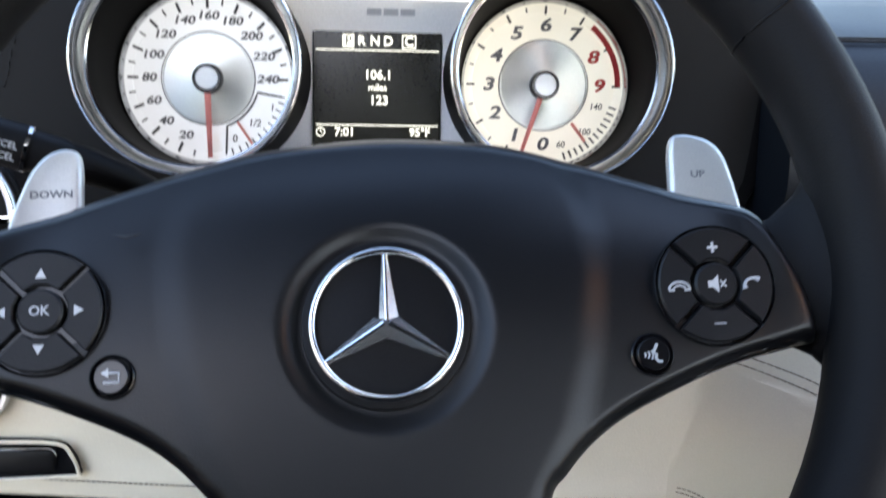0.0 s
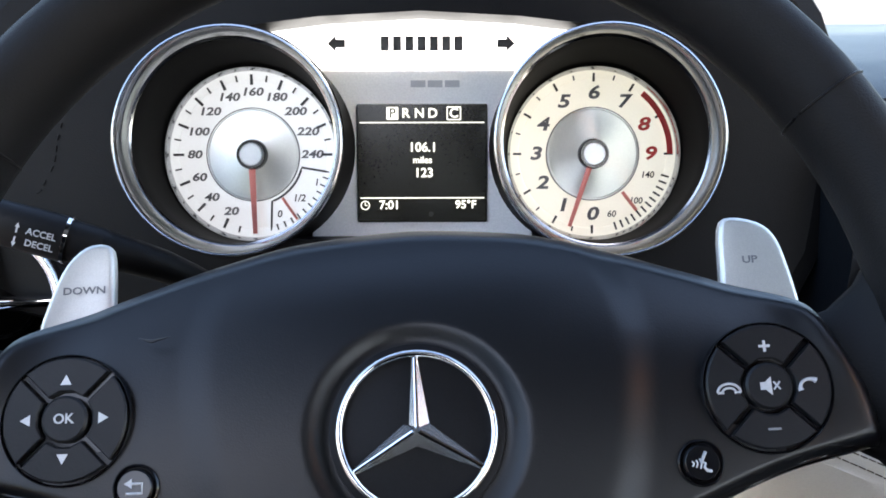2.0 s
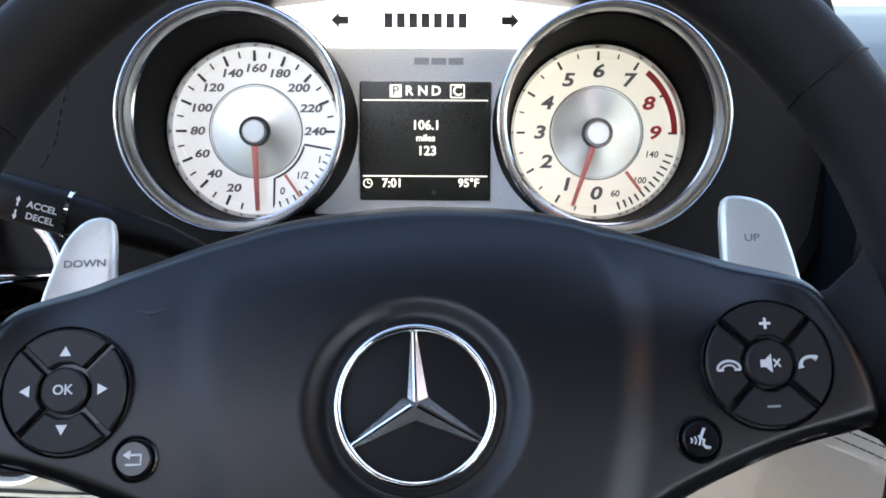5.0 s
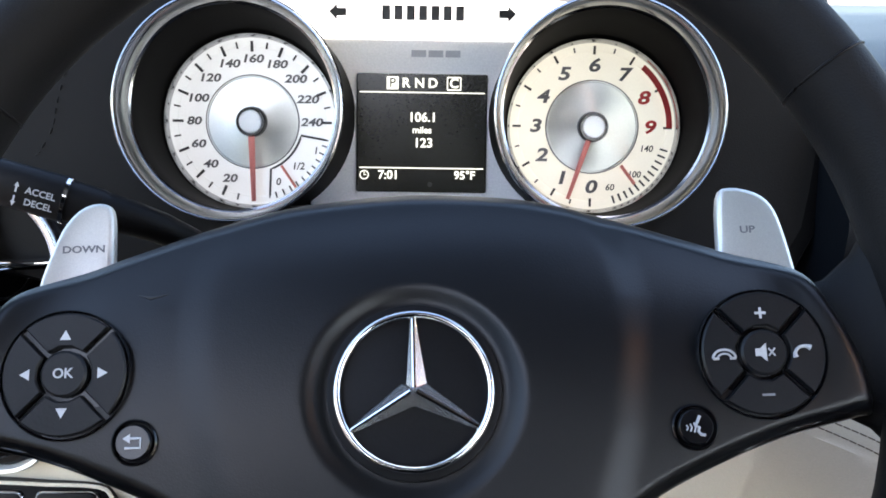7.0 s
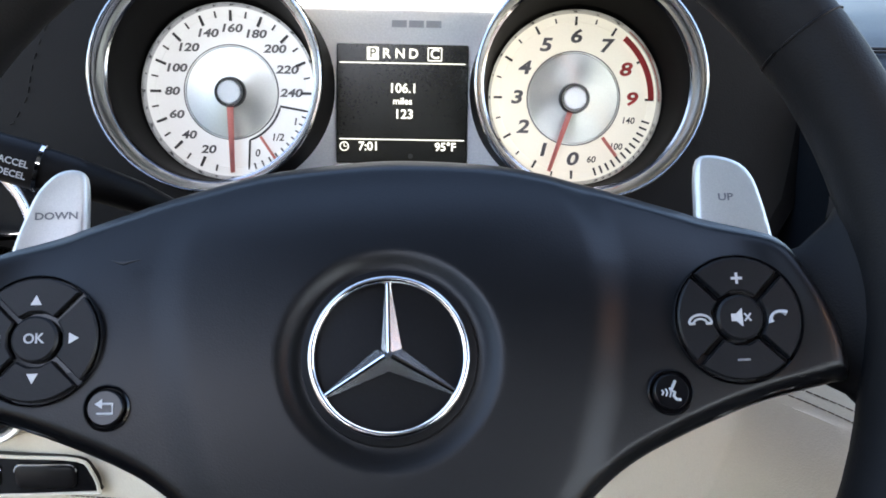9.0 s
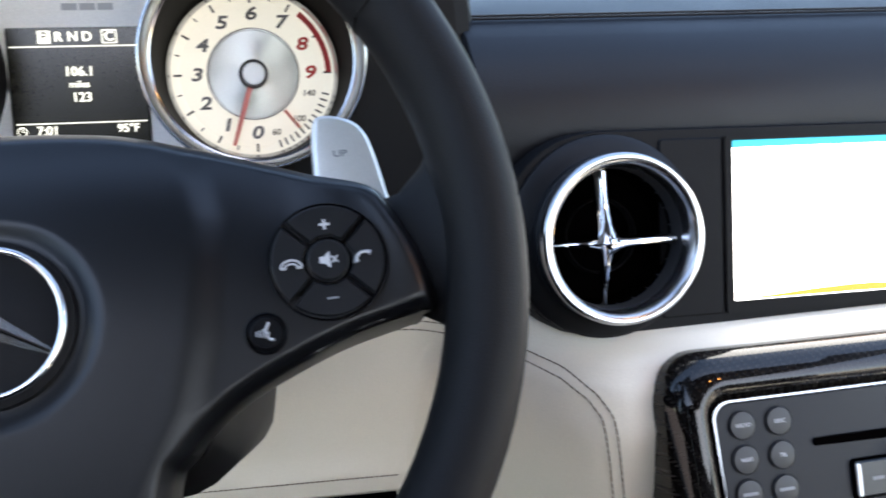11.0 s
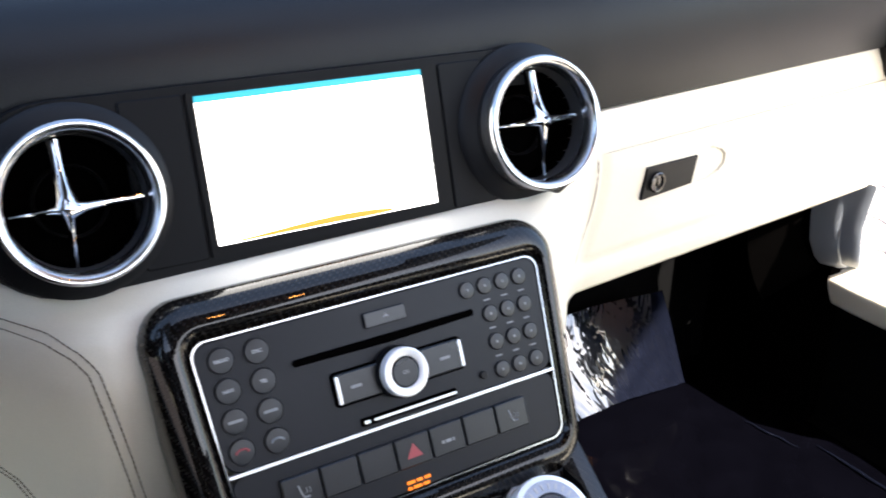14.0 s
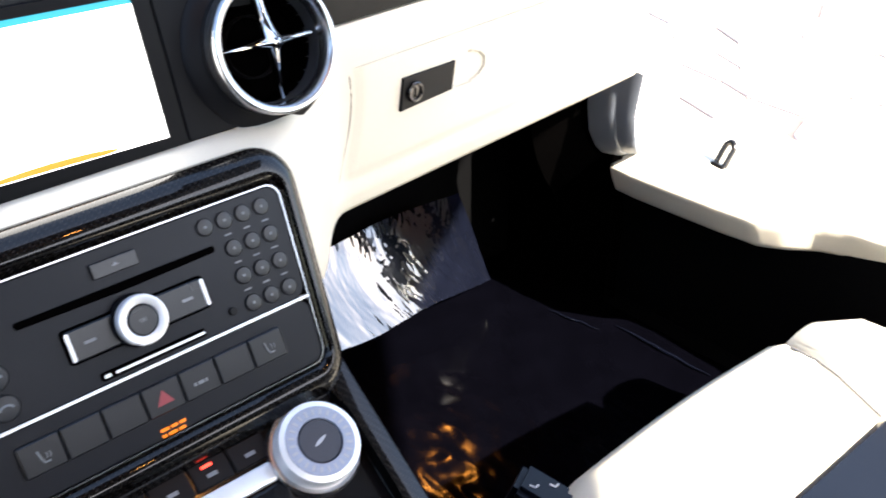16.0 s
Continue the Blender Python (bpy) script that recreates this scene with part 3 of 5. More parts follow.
# ---- instruments ----
def cluster():
    c = thing("instrument_cluster", CLUSTER, "silver instrument cluster with two deep chrome-ringed dials", "gauge cluster")
    part("back_plate", slab(rrect(-0.17, -0.075, 0.17, 0.085, 0.02), -0.02, -0.008, 0.001), BLACK, c)
    part("centre_panel", slab(rrect(-0.062, -0.062, 0.062, 0.0415, 0.002), -0.006, -0.001, 0.0008), SILVER, c, "brushed silver centre panel")
    top = [(-0.0585, 0.0425), (0.0585, 0.0425), (0.078, 0.054), (0.0890, 0.0640), (0.0508, 0.0692), (0.0, 0.0712), (-0.0508, 0.0692), (-0.0890, 0.0640), (-0.078, 0.054)]
    tp = part("indicator_plate", slab(top, -0.006, 0.001, 0.0006), PLATE, c, "white indicator plate with brightness added as glow")
    for k in range(7):
        x = -0.0235 + 0.0475 * (k + 0.5) / 7
        part("shift_light", box(x - 0.0023, 0.0512, 0.001, x + 0.0023, 0.0592, 0.0016), SLATE, tp)
    for s in (-1, 1):
        bm = bmesh.new()
        vs = [bm.verts.new((s * (0.0468 + x), 0.0552 + y, 0.0014)) for x, y in ((0.005, 0), (0.0003, 0.0046), (0.0003, 0.0022), (-0.0048, 0.0022), (-0.0048, -0.0022), (0.0003, -0.0022), (0.0003, -0.0046))]
        bm.faces.new(vs)
        part("turn_arrow", bm, SLATE, tp)
    for k in range(3):
        part("maker_mark", box(-0.006 + k * 0.0095, 0.0315, -0.001, 0.0022 + k * 0.0095, 0.0352, -0.0004), MARK, c)
    d = part("display", slab(rrect(-0.0362, -0.0437, 0.0366, 0.0222, 0.001), -0.003, 0.0006, 0.0005), LCD, c, "dark trip computer display with pale text")
    for y in (0.0119, -0.0301):
        part("rule", box(-0.0345, y - 0.0003, 0.0006, 0.035, y + 0.0003, 0.0009), LCDTEXT, d)
    part("gear_box", box(-0.0195, 0.0135, 0.0006, -0.0130, 0.0205, 0.0008), LCDTEXT, d)
    for t, x, m in (("P", -0.01625, LCD), ("R", -0.0088, LCDTEXT), ("N", -0.0012, LCDTEXT), ("D", 0.0062, LCDTEXT), ("C", 0.0180, LCDTEXT)):
        words(t, 0.0074, m, d, x, 0.0169, 0.0010)
    part("gear_box", frame_ring(rrect(0.0140, 0.0132, 0.0220, 0.0207, 0.0003, 1), rrect(0.0146, 0.0138, 0.0214, 0.0201, 0.0003, 1), 0.0006, 0.0009), LCDTEXT, d)
    words("106.1", 0.0072, LCDTEXT, d, 0.0007, -0.0020, 0.0010)
    words("miles", 0.0052, LCDTEXT, d, 0.0004, -0.0090, 0.0010)
    words("123", 0.0072, LCDTEXT, d, 0.0012, -0.0162, 0.0010)
    words("7:01", 0.0068, LCDTEXT, d, -0.0182, -0.0342, 0.0010)
    words("95°F", 0.0064, LCDTEXT, d, 0.0246, -0.0340, 0.0010)
    part("clock_icon", lathe([(0.0026, 0.0007), (0.0026, 0.001), (0.0021, 0.001), (0.0021, 0.0007)], 24, -0.0318, -0.0342), LCDTEXT, d)
    part("clock_icon", tube([(-0.0318, -0.0325, 0.001), (-0.0318, -0.0342, 0.001), (-0.0305, -0.0342, 0.001)], 0.00025, 5), LCDTEXT, d)

    def dial(cx, bx, wide, name, label, face, a_of, numbers, ticks, needle):
        cy = -0.0057
        g = part(name, lathe([(0.0463, -0.006), (0.0463, 0.0), (0.0258, 0.0)], 72, cx, cy), face, c, label)
        part("scale_ring", lathe([(0.0462, 0.0), (0.0462, 0.0012), (0.0454, 0.0014), (0.0417, 0.0004), (0.0415, 0.0)], 72, cx, cy), face, g)
        part("disc_line", lathe([(0.0262, 0.0001), (0.0261, 0.0008), (0.0256, 0.0008), (0.0255, 0.0001)], 64, cx, cy), SLATE, g)
        part("tunnel", loft([[(cx + bx * o / 0.0072 + r * math.cos(2 * math.pi * i / 72), cy + o + r * math.sin(2 * math.pi * i / 72), h) for i in range(72)] for r, h, o in ((0.0580, -0.008, 0.003), (0.0578, 0.050, 0.0072), (0.0551, 0.046, 0.0070), (0.0538, 0.042, 0.0066), (0.0520, 0.030, 0.0048), (0.0492, 0.0075, 0.001), (0.0468, 0.0005, 0.0), (0.0466, -0.004, 0.0))], closed=True), TUNNEL, g)
        bz = part("bezel", lathe([(wide * q, h) for q, h in ((0.0578, 0.048), (0.0588, 0.056), (0.0584, 0.0584), (0.0576, 0.0590), (0.0570, 0.0584), (0.0568, 0.0575))], 72, cx + bx, cy + 0.0062), SATIN, g, "polished chrome bezel")
        part("bezel_cone", lathe([(wide * q, h) for q, h in ((0.0569, 0.0578), (0.0558, 0.0555), (0.0546, 0.0500), (0.0540, 0.0440), (0.0530, 0.0435))], 72, cx + bx, cy + 0.0062), DARKCHROME, bz, "smoked metal inner cone")
        part("dial_ring", lathe([(0.0488, 0.0045), (0.0480, 0.0062), (0.0466, 0.0042), (0.0462, 0.0006)], 72, cx, cy), SATIN, g)
        part("inner_disc", lathe([(0.0258, 0.0), (0.0257, 0.0006), (0.0250, 0.0006), (0.0246, 0.0001), (0.016, 0.0004), (0.0080, 0.0016), (0.0001, 0.0020)], 64), DIALM, g, "spun metal inner disc", m=pose(cx, cy, 0))
        for v, lab, r, size, mt in numbers:
            a = radians(a_of(v))
            rr = r + 0.0018 * math.sin(a) ** 2
            words(lab, size, mt, g, cx + rr * math.cos(a), cy + rr * math.sin(a), 0.0003, shear=0.18, wide=1.33, bold=0.030)
        for v, r0, r1, wd, mt in ticks:
            a = a_of(v)
            part("tick", box(r0, -wd / 2, 0.0001, r1, wd / 2, 0.0016), mt, g, smooth=False, m=pose(cx, cy, 0, 0, 0, a))
        for v, r0, r1, wd in needle:
            rows = [[(r, -w_, h), (r, 0, h + 0.0005), (r, w_, h)] for r, w_, h in ((r0, wd, 0.0055), (r1, wd * 0.65, 0.0045))]
            part("needle", loft(rows), NEEDLE, g, "red needle", m=pose(cx, cy, 0, 0, 0, v))
        hc = part("hub_cap", lathe([(0.0086, 0.0003), (0.0082, 0.0065), (0.0076, 0.0078), (0.0066, 0.0078), (0.0064, 0.0070)], 36, cx, cy), SMOKE, g)
        part("cap_face", disc(0.0066, 0.004, 0.0076, 0.0008, 32, cx, cy), SILVERP, hc, "silver cap")
        return g

    sp = lambda v: 180 - (v - 80) * 90 / 80
    nums = [(v, str(v), 0.0328, 0.0061, SLATE) for v in range(20, 250, 20)]
    ticks = [(v, 0.0386 if v % 20 == 0 else 0.0408, 0.0443, 0.0014 if v % 20 == 0 else 0.0009, INK) for v in range(0, 241, 10)]
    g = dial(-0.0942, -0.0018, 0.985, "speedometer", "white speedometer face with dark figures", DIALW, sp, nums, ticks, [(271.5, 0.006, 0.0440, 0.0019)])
    arc = lambda r, a0, a1: [(-0.0942 + r * math.cos(radians(a0 + (a1 - a0) * i / 14)), -0.0057 + r * math.sin(radians(a0 + (a1 - a0) * i / 14)), 0.0004) for i in range(15)]
    part("fuel_border", tube([arc(0.045, 282, 283)[0]] + arc(0.028, 291, 345) + [arc(0.0448, 347, 348)[0]], 0.0006, 6), INK, g)
    for a in range(288, 346, 6):
        part("tick", box(0.0408, -0.0004, 0.0001, 0.0443, 0.0004, 0.0016), INK, g, smooth=False, m=pose(-0.0942, -0.0057, 0, 0, 0, a))
    for t, a, r in (("0", 293, 0.0362), ("1/2", 316, 0.0352), ("1", 336, 0.0385)):
        words(t, 0.0056, INK, g, -0.0942 + r * math.cos(radians(a)), -0.0057 + r * math.sin(radians(a)), 0.0004, shear=0.15)
    part("needle", box(0.029, -0.0007, 0.002, 0.0435, 0.0007, 0.0028), NEEDLE, g, "red needle", m=pose(-0.0942, -0.0057, 0, 0, 0, 304))

    ta = lambda v: 270 - 30 * v
    nums = [(v, str(v), 0.0320, 0.0100, SLATE if v < 8 else REDINK) for v in range(0, 10)]
    ticks = [(v / 2, 0.0400 if v % 2 == 0 else 0.0420, 0.0446, 0.0012 if v % 2 == 0 else 0.0008, INK) for v in range(0, 19)]
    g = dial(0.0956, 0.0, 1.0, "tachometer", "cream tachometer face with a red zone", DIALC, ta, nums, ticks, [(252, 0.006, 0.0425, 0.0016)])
    bm = loft([[(0.0956 + r * math.cos(radians(a)), -0.0057 + r * math.sin(radians(a)), 0.0017) for r in (0.0413, 0.0446)] for a in range(0, 52, 3)])
    part("red_zone", bm, REDINK, g)
    for a in range(288, 348, 5):
        part("tick", box(0.0403, -0.0005, 0.0001, 0.0446, 0.0005, 0.0017), INK, g, smooth=False, m=pose(0.0956, -0.0057, 0, 0, 0, a))
    for t, a, r in (("60", 288, 0.0355), ("100", 313, 0.0360), ("140", 339, 0.0330)):
        words(t, 0.0050, INK, g, 0.0956 + r * math.cos(radians(a)), -0.0057 + r * math.sin(radians(a)), 0.0004, shear=0.15)
    part("needle", box(0.027, -0.0009, 0.002, 0.0400, 0.0009, 0.0028), NEEDLE, g, "red needle", m=pose(0.0956, -0.0057, 0, 0, 0, 308))


def hood():
    """Leather binnacle round the dials."""
    hd = thing("instrument_hood", CLUSTER, "black leather hood round the instrument dials", "dashboard hood")
    hole = [(-0.0960 + 0.0576 * math.cos(radians(a)), 0.0006 + 0.0576 * math.sin(radians(a))) for a in range(84, 301, 8)]
    hole += [(0.0956 + 0.0583 * math.cos(radians(a)), 0.0006 + 0.0583 * math.sin(radians(a))) for a in range(-120, 97, 8)]
    hole += [(0.070, 0.0605), (0.0508, 0.0628), (0.0, 0.0655), (-0.0508, 0.0628), (-0.070, 0.0605)]
    outer = smooth_outline([(-0.232, -0.02), (-0.205, -0.080), (0.0, -0.10), (0.17, -0.085), (0.202, -0.02), (0.195, 0.060), (0.13, 0.112), (0.0, 0.126), (-0.13, 0.112), (-0.215, 0.060)], 4)
    bm = bmesh.new()
    es = []
    for lp, h in ((hole, 0.050), (outer, 0.050)):
        vs = [bm.verts.new((x, y, h)) for x, y in lp]
        es += [bm.edges.new((vs[i], vs[(i + 1) % len(vs)])) for i in range(len(vs))]
    bmesh.ops.triangle_fill(bm, use_beauty=True, edges=es, normal=(0, 0, 1))
    part("face", bm, HOOD, hd, smooth=False)
    part("inner_wall", loft([[(x, y, 0.050) for x, y in hole], [(x * 1.01, y * 1.05, -0.004) for x, y in hole]], closed=True), BLACK, hd)
    rows = [[(x, y, 0.050) for x, y in outer], [(x * 1.04, y * 1.06, 0.047) for x, y in outer], [(x * 1.055, y * 1.09, 0.04) for x, y in outer], [(x * 1.06, y * 1.10, -0.10) for x, y in outer]]
    part("cowl", loft(rows, closed=True), HOOD, hd)
    seam = smooth_outline([(-0.150, 0.052), (-0.1588, 0.0408), (-0.1749, 0.0240), (-0.1827, 0.0043), (-0.1861, -0.0113), (-0.1922, -0.0213)], 6)[:31]
    bm = bmesh.new()
    for p, q in zip(seam[::2], seam[1::2]):
        bmesh.ops.create_cube(bm, size=1, matrix=Matrix.Translation(((p[0] + q[0]) / 2, (p[1] + q[1]) / 2, 0.0503)) @ Matrix.Rotation(math.atan2(q[1] - p[1], q[0] - p[0]), 4, "Z") @ Matrix.Diagonal((0.0030, 0.0007, 0.0010, 1)))
    part("stitch_row", bm, RIM, hd)["kind"] = "stuff"


# ---- vents and screen ----
def vent(place, ox=0.0, oy=0.0, tube_back=None):
    v = thing("air_vent", place, "round chrome-ringed air vent with a four-pointed chrome cross", "air vent", "round dashboard vents")
    if tube_back:
        part("tube", lathe([(0.0555, tube_back), (0.0540, tube_back * 0.5), (0.0500, 0.0), (0.0462, 0.014), (0.0446, 0.0195)], 64), SILVERP, v, "pale silver vent tube")
    part("housing", lathe([(0.0545, -0.016), (0.0538, 0.0022), (0.0510, 0.0050), (0.0460, 0.0065), (0.0436, 0.0080), (0.0430, 0.018)], 64), BLACK, v)
    part("ring", lathe([(0.0432, 0.010), (0.0442, 0.019), (0.0441, 0.0238), (0.0436, 0.0256), (0.0424, 0.0268), (0.0406, 0.0269), (0.0388, 0.0258), (0.0376, 0.0232), (0.0370, 0.0195), (0.0366, 0.0150)], 72), SATIN, v, "satin chrome ring")
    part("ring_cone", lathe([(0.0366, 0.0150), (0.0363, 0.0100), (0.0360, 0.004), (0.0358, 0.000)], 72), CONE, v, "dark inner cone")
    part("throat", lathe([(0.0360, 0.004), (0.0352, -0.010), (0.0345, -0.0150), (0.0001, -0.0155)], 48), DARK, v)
    part("inner_ring", lathe([(0.0205, -0.012), (0.0205, -0.007), (0.0198, -0.006), (0.0192, -0.007), (0.0192, -0.012)], 40), BLACK, v)
    for k in range(4):
        rows = []
        reach = 0.0345 - (ox if k == 0 else oy if k == 1 else -ox if k == 2 else -oy)
        for t in range(11):
            r = 0.0003 + reach * t / 10
            wd = (0.0036 if k == 1 else 0.0028 if k == 0 else 0.0024) * (1 if k < 2 else 1 - 0.6 * t / 10) + 0.0034 * (1 - t / 10) ** 6
            hh = 0.0215 - 0.0095 * (1 - (1 - t / 10) ** 2)
            rows.append([(r, -wd, hh - 0.006), (r, -wd * 0.95, hh - 0.0022), (r, -wd * 0.45, hh), (r, 0, hh + 0.0004), (r, wd * 0.45, hh), (r, wd * 0.95, hh - 0.0022), (r, wd, hh - 0.006)])
        part("cross_arm", loft(rows), CHROME, v, m=pose(ox, oy, 0, 0, 0, 90 * k))
    return v


def screen_unit():
    s = thing("display_unit", SCREENP, "black centre display unit with a bright white screen", "display screen")
    pan = []
    for sx, a0, a1 in ((1, -90, 90), (-1, 90, 270)):
        for i in range(17):
            a = radians(a0 + (a1 - a0) * i / 16)
            pan.append((sx * 0.153 + 0.0545 * math.cos(a), -0.003 + 0.0535 * math.sin(a)))
    bm, es = bmesh.new(), []
    circ = [[(cx + 0.046 * math.cos(2 * math.pi * k / 40), -0.0035 + 0.046 * math.sin(2 * math.pi * k / 40)) for k in range(40)] for cx in (-0.1502, 0.1542)]
    for lp in (pan, *circ):
        vs = [bm.verts.new((x, y, 0)) for x, y in lp]
        es += [bm.edges.new((vs[i], vs[(i + 1) % len(vs)])) for i in range(len(vs))]
    bmesh.ops.triangle_fill(bm, use_beauty=True, edges=es, normal=(0, 0, 1))
    part("panel", bm, SURROUND, s, "matt black panel", smooth=False)
    part("panel_edge", loft([[(x, y, 0.0) for x, y in pan], [(x * 1.006, y * 1.02, -0.004) for x, y in pan], [(x * 1.006, y * 1.02, -0.03) for x, y in pan]], closed=True), SURROUND, s)
    part("screen_frame", frame_ring(rrect(-0.0797, -0.0508, 0.0868, 0.0462, 0.002), rrect(-0.0753, -0.0441, 0.0758, 0.0438, 0.001), 0.0, 0.0022), HOOD, s)
    sc = part("screen", slab(rrect(-0.0753, -0.0441, 0.0758, 0.0438, 0.001), -0.002, 0.0008, 0.0003), SCREEN, s, "overexposed white map screen")
    part("screen_band", slab(rrect(-0.0753, 0.0398, 0.0758, 0.0438, 0.0005), 0.0008, 0.0011, 0.0001), SCREENB, sc, "pale blue strip of the screen")
    part("screen_band", slab(smooth_outline([(-0.074, -0.0436), (0.0, -0.0436), (0.04, -0.0436), (0.036, -0.041), (0.0, -0.0395), (-0.05, -0.042)], 3), 0.0008, 0.0011, 0.0001), SCREENY, sc, "orange strip of the screen")
    part("screen_mark", box(-0.0735, -0.0412, 0.0008, -0.0690, -0.0404, 0.0011), INK, sc)
    for x0, x1 in ((-0.118, -0.0812), (0.0886, 0.122)):
        part("blank_panel", slab(rrect(x0, -0.0505, x1, 0.0458, 0.002), 0.0, 0.0016, 0.0008), SURROUND, s)


# ---- centre console ----
def radio():
    c = thing("centre_console", RADIO, "glossy carbon fibre centre console frame", "console")
    taper = lambda pts: [(x * (1 + 0.55 * (y - 0.025)), y) for x, y in pts]
    oo, ii = taper(rrect(-0.1385, -0.112, 0.1350, 0.0615, 0.028, 7)), taper(rrect(-0.1162, -0.0850, 0.1162, 0.0358, 0.010, 7))
    rows = []
    for f, h in ((0.0, -0.04), (0.0, -0.018), (0.03, -0.0122), (0.08, -0.0084), (0.16, -0.0050), (0.28, -0.0016), (0.42, 0.0008), (0.56, 0.0022), (0.68, 0.0026), (0.78, 0.0018), (0.88, -0.0006), (0.96, -0.0032), (1.0, -0.0044), (1.0, -0.012)):
        rows.append([(a[0] + (b[0] - a[0]) * f, a[1] + (b[1] - a[1]) * f, h) for a, b in zip(oo, ii)])
    part("carbon_frame", loft(rows, closed=True), CARBON, c, "lacquered carbon fibre frame")
    part("chrome_trim", frame_ring(taper(rrect(-0.1163, -0.0851, 0.1163, 0.0359, 0.010, 7)), taper(rrect(-0.1153, -0.0841, 0.1153, 0.0349, 0.0095, 7)), -0.008, -0.0006), DARKCHROME, c)
    u = thing("radio", RADIO, "dark grey car radio with round keys and a chrome knob", "radio")
    part("face_plate", slab([(x * (1 + 0.55 * (y - 0.025)), y) for x, y in rrect(-0.1152, -0.0400, 0.1152, 0.0347, 0.009)], -0.012, -0.0012, 0.0008), PANEL, u)
    part("chrome_strip", box(-0.1112, -0.0418, -0.006, 0.1112, -0.0400, 0.0002, 0.0004), SILVERP, u)
    for r in range(4):
        for k in range(2):
            b = part("round_key", lathe([(0.0080, -0.0014), (0.0080, -0.0009), (0.0076, -0.0020), (0.0073, -0.0020), (0.0072, -0.0002), (0.0068, 0.0004), (0.0050, 0.0006), (0.0001, 0.0007)], 28, -0.1008 + 0.0207 * k, 0.0229 - 0.0172 * r), ROUNDKEY, u)
            if r < 2:
                words((("RADIO", "DISC"), ("NAVI", "TEL"))[r][k], 0.0028, LEGEND, b, -0.1008 + 0.0207 * k, 0.0229 - 0.0172 * r, 0.0008)
            elif r < 3:
                part("key_legend", box(-0.1008 + 0.0207 * k - 0.0042, 0.0222 - 0.0172 * r, 0.0007, -0.1008 + 0.0207 * k + 0.0042, 0.0238 - 0.0172 * r, 0.0009), GREYINK, b)
            else:
                part("key_legend", tube([(-0.1008 + 0.0207 * k + 0.0038 * math.cos(radians(a)), -0.0297 + 0.0026 * math.sin(radians(a)), 0.0006) for a in range(10, 175, 20)], 0.0007, 6), HAZARD if k == 0 else GREYINK, b)
    for r, row in enumerate(((0.0602, 0.0736, 0.0870, 0.1004), (0.0736, 0.0870, 0.1004), (0.0736, 0.0870, 0.1004), (0.0736, 0.0870, 0.1004))):
        for x in row:
            b = part("round_key", lathe([(0.0060, -0.0014), (0.0060, -0.0009), (0.0057, -0.0020), (0.0054, -0.0020), (0.0053, -0.0002), (0.0050, 0.0003), (0.0038, 0.0005), (0.0001, 0.0006)], 24, x, 0.0240 - 0.0182 * r), ROUNDKEY, u)
            if r:
                part("key_caption", box(x - 0.0024, 0.0325 - 0.0182 * r, -0.0013, x + 0.0024, 0.0335 - 0.0182 * r, -0.0010), GREYINK, u)
            part("key_legend", box(x - 0.0008, 0.0232 - 0.0182 * r, 0.0005, x + 0.0006, 0.0248 - 0.0182 * r, 0.0008), GREYINK, b)
    # Slots and wells here are plates coloured like the shade inside them.
    part("disc_slot", slab([(-0.0615, 0.0100), (-0.0605, 0.0078), (0.0, 0.0066), (0.0605, 0.0078), (0.0615, 0.0100), (0.0605, 0.0118), (-0.0605, 0.0118)], -0.001, 0.0003, 0.0002), DARK, u, "narrow disc slot")
    e = part("eject_key", slab(rrect(-0.0132, 0.0180, 0.0150, 0.0272, 0.001), -0.001, 0.0012, 0.0006), KEY, u)
    bm = bmesh.new()
    bm.faces.new([bm.verts.new(p) for p in ((-0.001, 0.0222, 0.0014), (0.0032, 0.0222, 0.0014), (0.0011, 0.0244, 0.0014))])
    part("key_legend", bm, GREYINK, e)
    part("rocker_well", slab(rrect(-0.0415, -0.0225, 0.0475, -0.0016, 0.003), -0.002, 0.0001, 0.0001), DARK, u)
    rk = part("rocker_key", slab(rrect(-0.0400, -0.0212, 0.0455, -0.0030, 0.002), -0.001, 0.0020, 0.0008), KEY, u)
    for x in (-0.0400, 0.0440):
        part("rocker_edge", box(x, -0.0205, 0.0010, x + 0.0022, -0.0038, 0.0028, 0.0005), SILVERP, rk)
    for x in (-0.0275, 0.0335):
        part("key_legend", box(x - 0.0035, -0.0132, 0.002, x + 0.0035, -0.0114, 0.0022), GREYINK, rk)
    kn = part("control_knob", lathe([(0.0158, 0.0), (0.0158, 0.004), (0.0150, 0.006)], 48, 0.0016, -0.0118), BLACK, u)
    rows = []
    for r, h in ((0.0146, 0.002), (0.0148, 0.0090), (0.0144, 0.0112), (0.0134, 0.0118), (0.0104, 0.0113), (0.0093, 0.0102), (0.0092, 0.008)):
        rows.append([(0.0016 + (r + 0.00022 * (i % 2)) * math.cos(math.pi * i / 48), -0.0118 + (r + 0.00022 * (i % 2)) * math.sin(math.pi * i / 48), h) for i in range(96)])
    part("knob_ring", loft(rows, closed=True), KNOBM, kn, "knurled chrome ring")
    part("knob_cap", disc(0.0093, 0.004, 0.0108, 0.0012, 40, 0.0016, -0.0118), KEY, kn)
    words("OK", 0.0030, GREYINK, kn, 0.0016, -0.0118, 0.0109)
    sd = part("card_slot", slab(rrect(-0.0285, -0.0375, 0.0375, -0.0325, 0.001), -0.001, 0.0004, 0.0002), DARK, u)
    part("slot_edge", box(-0.0205, -0.0358, 0.0003, 0.0368, -0.0343, 0.0012, 0.0003), SILVERP, sd)
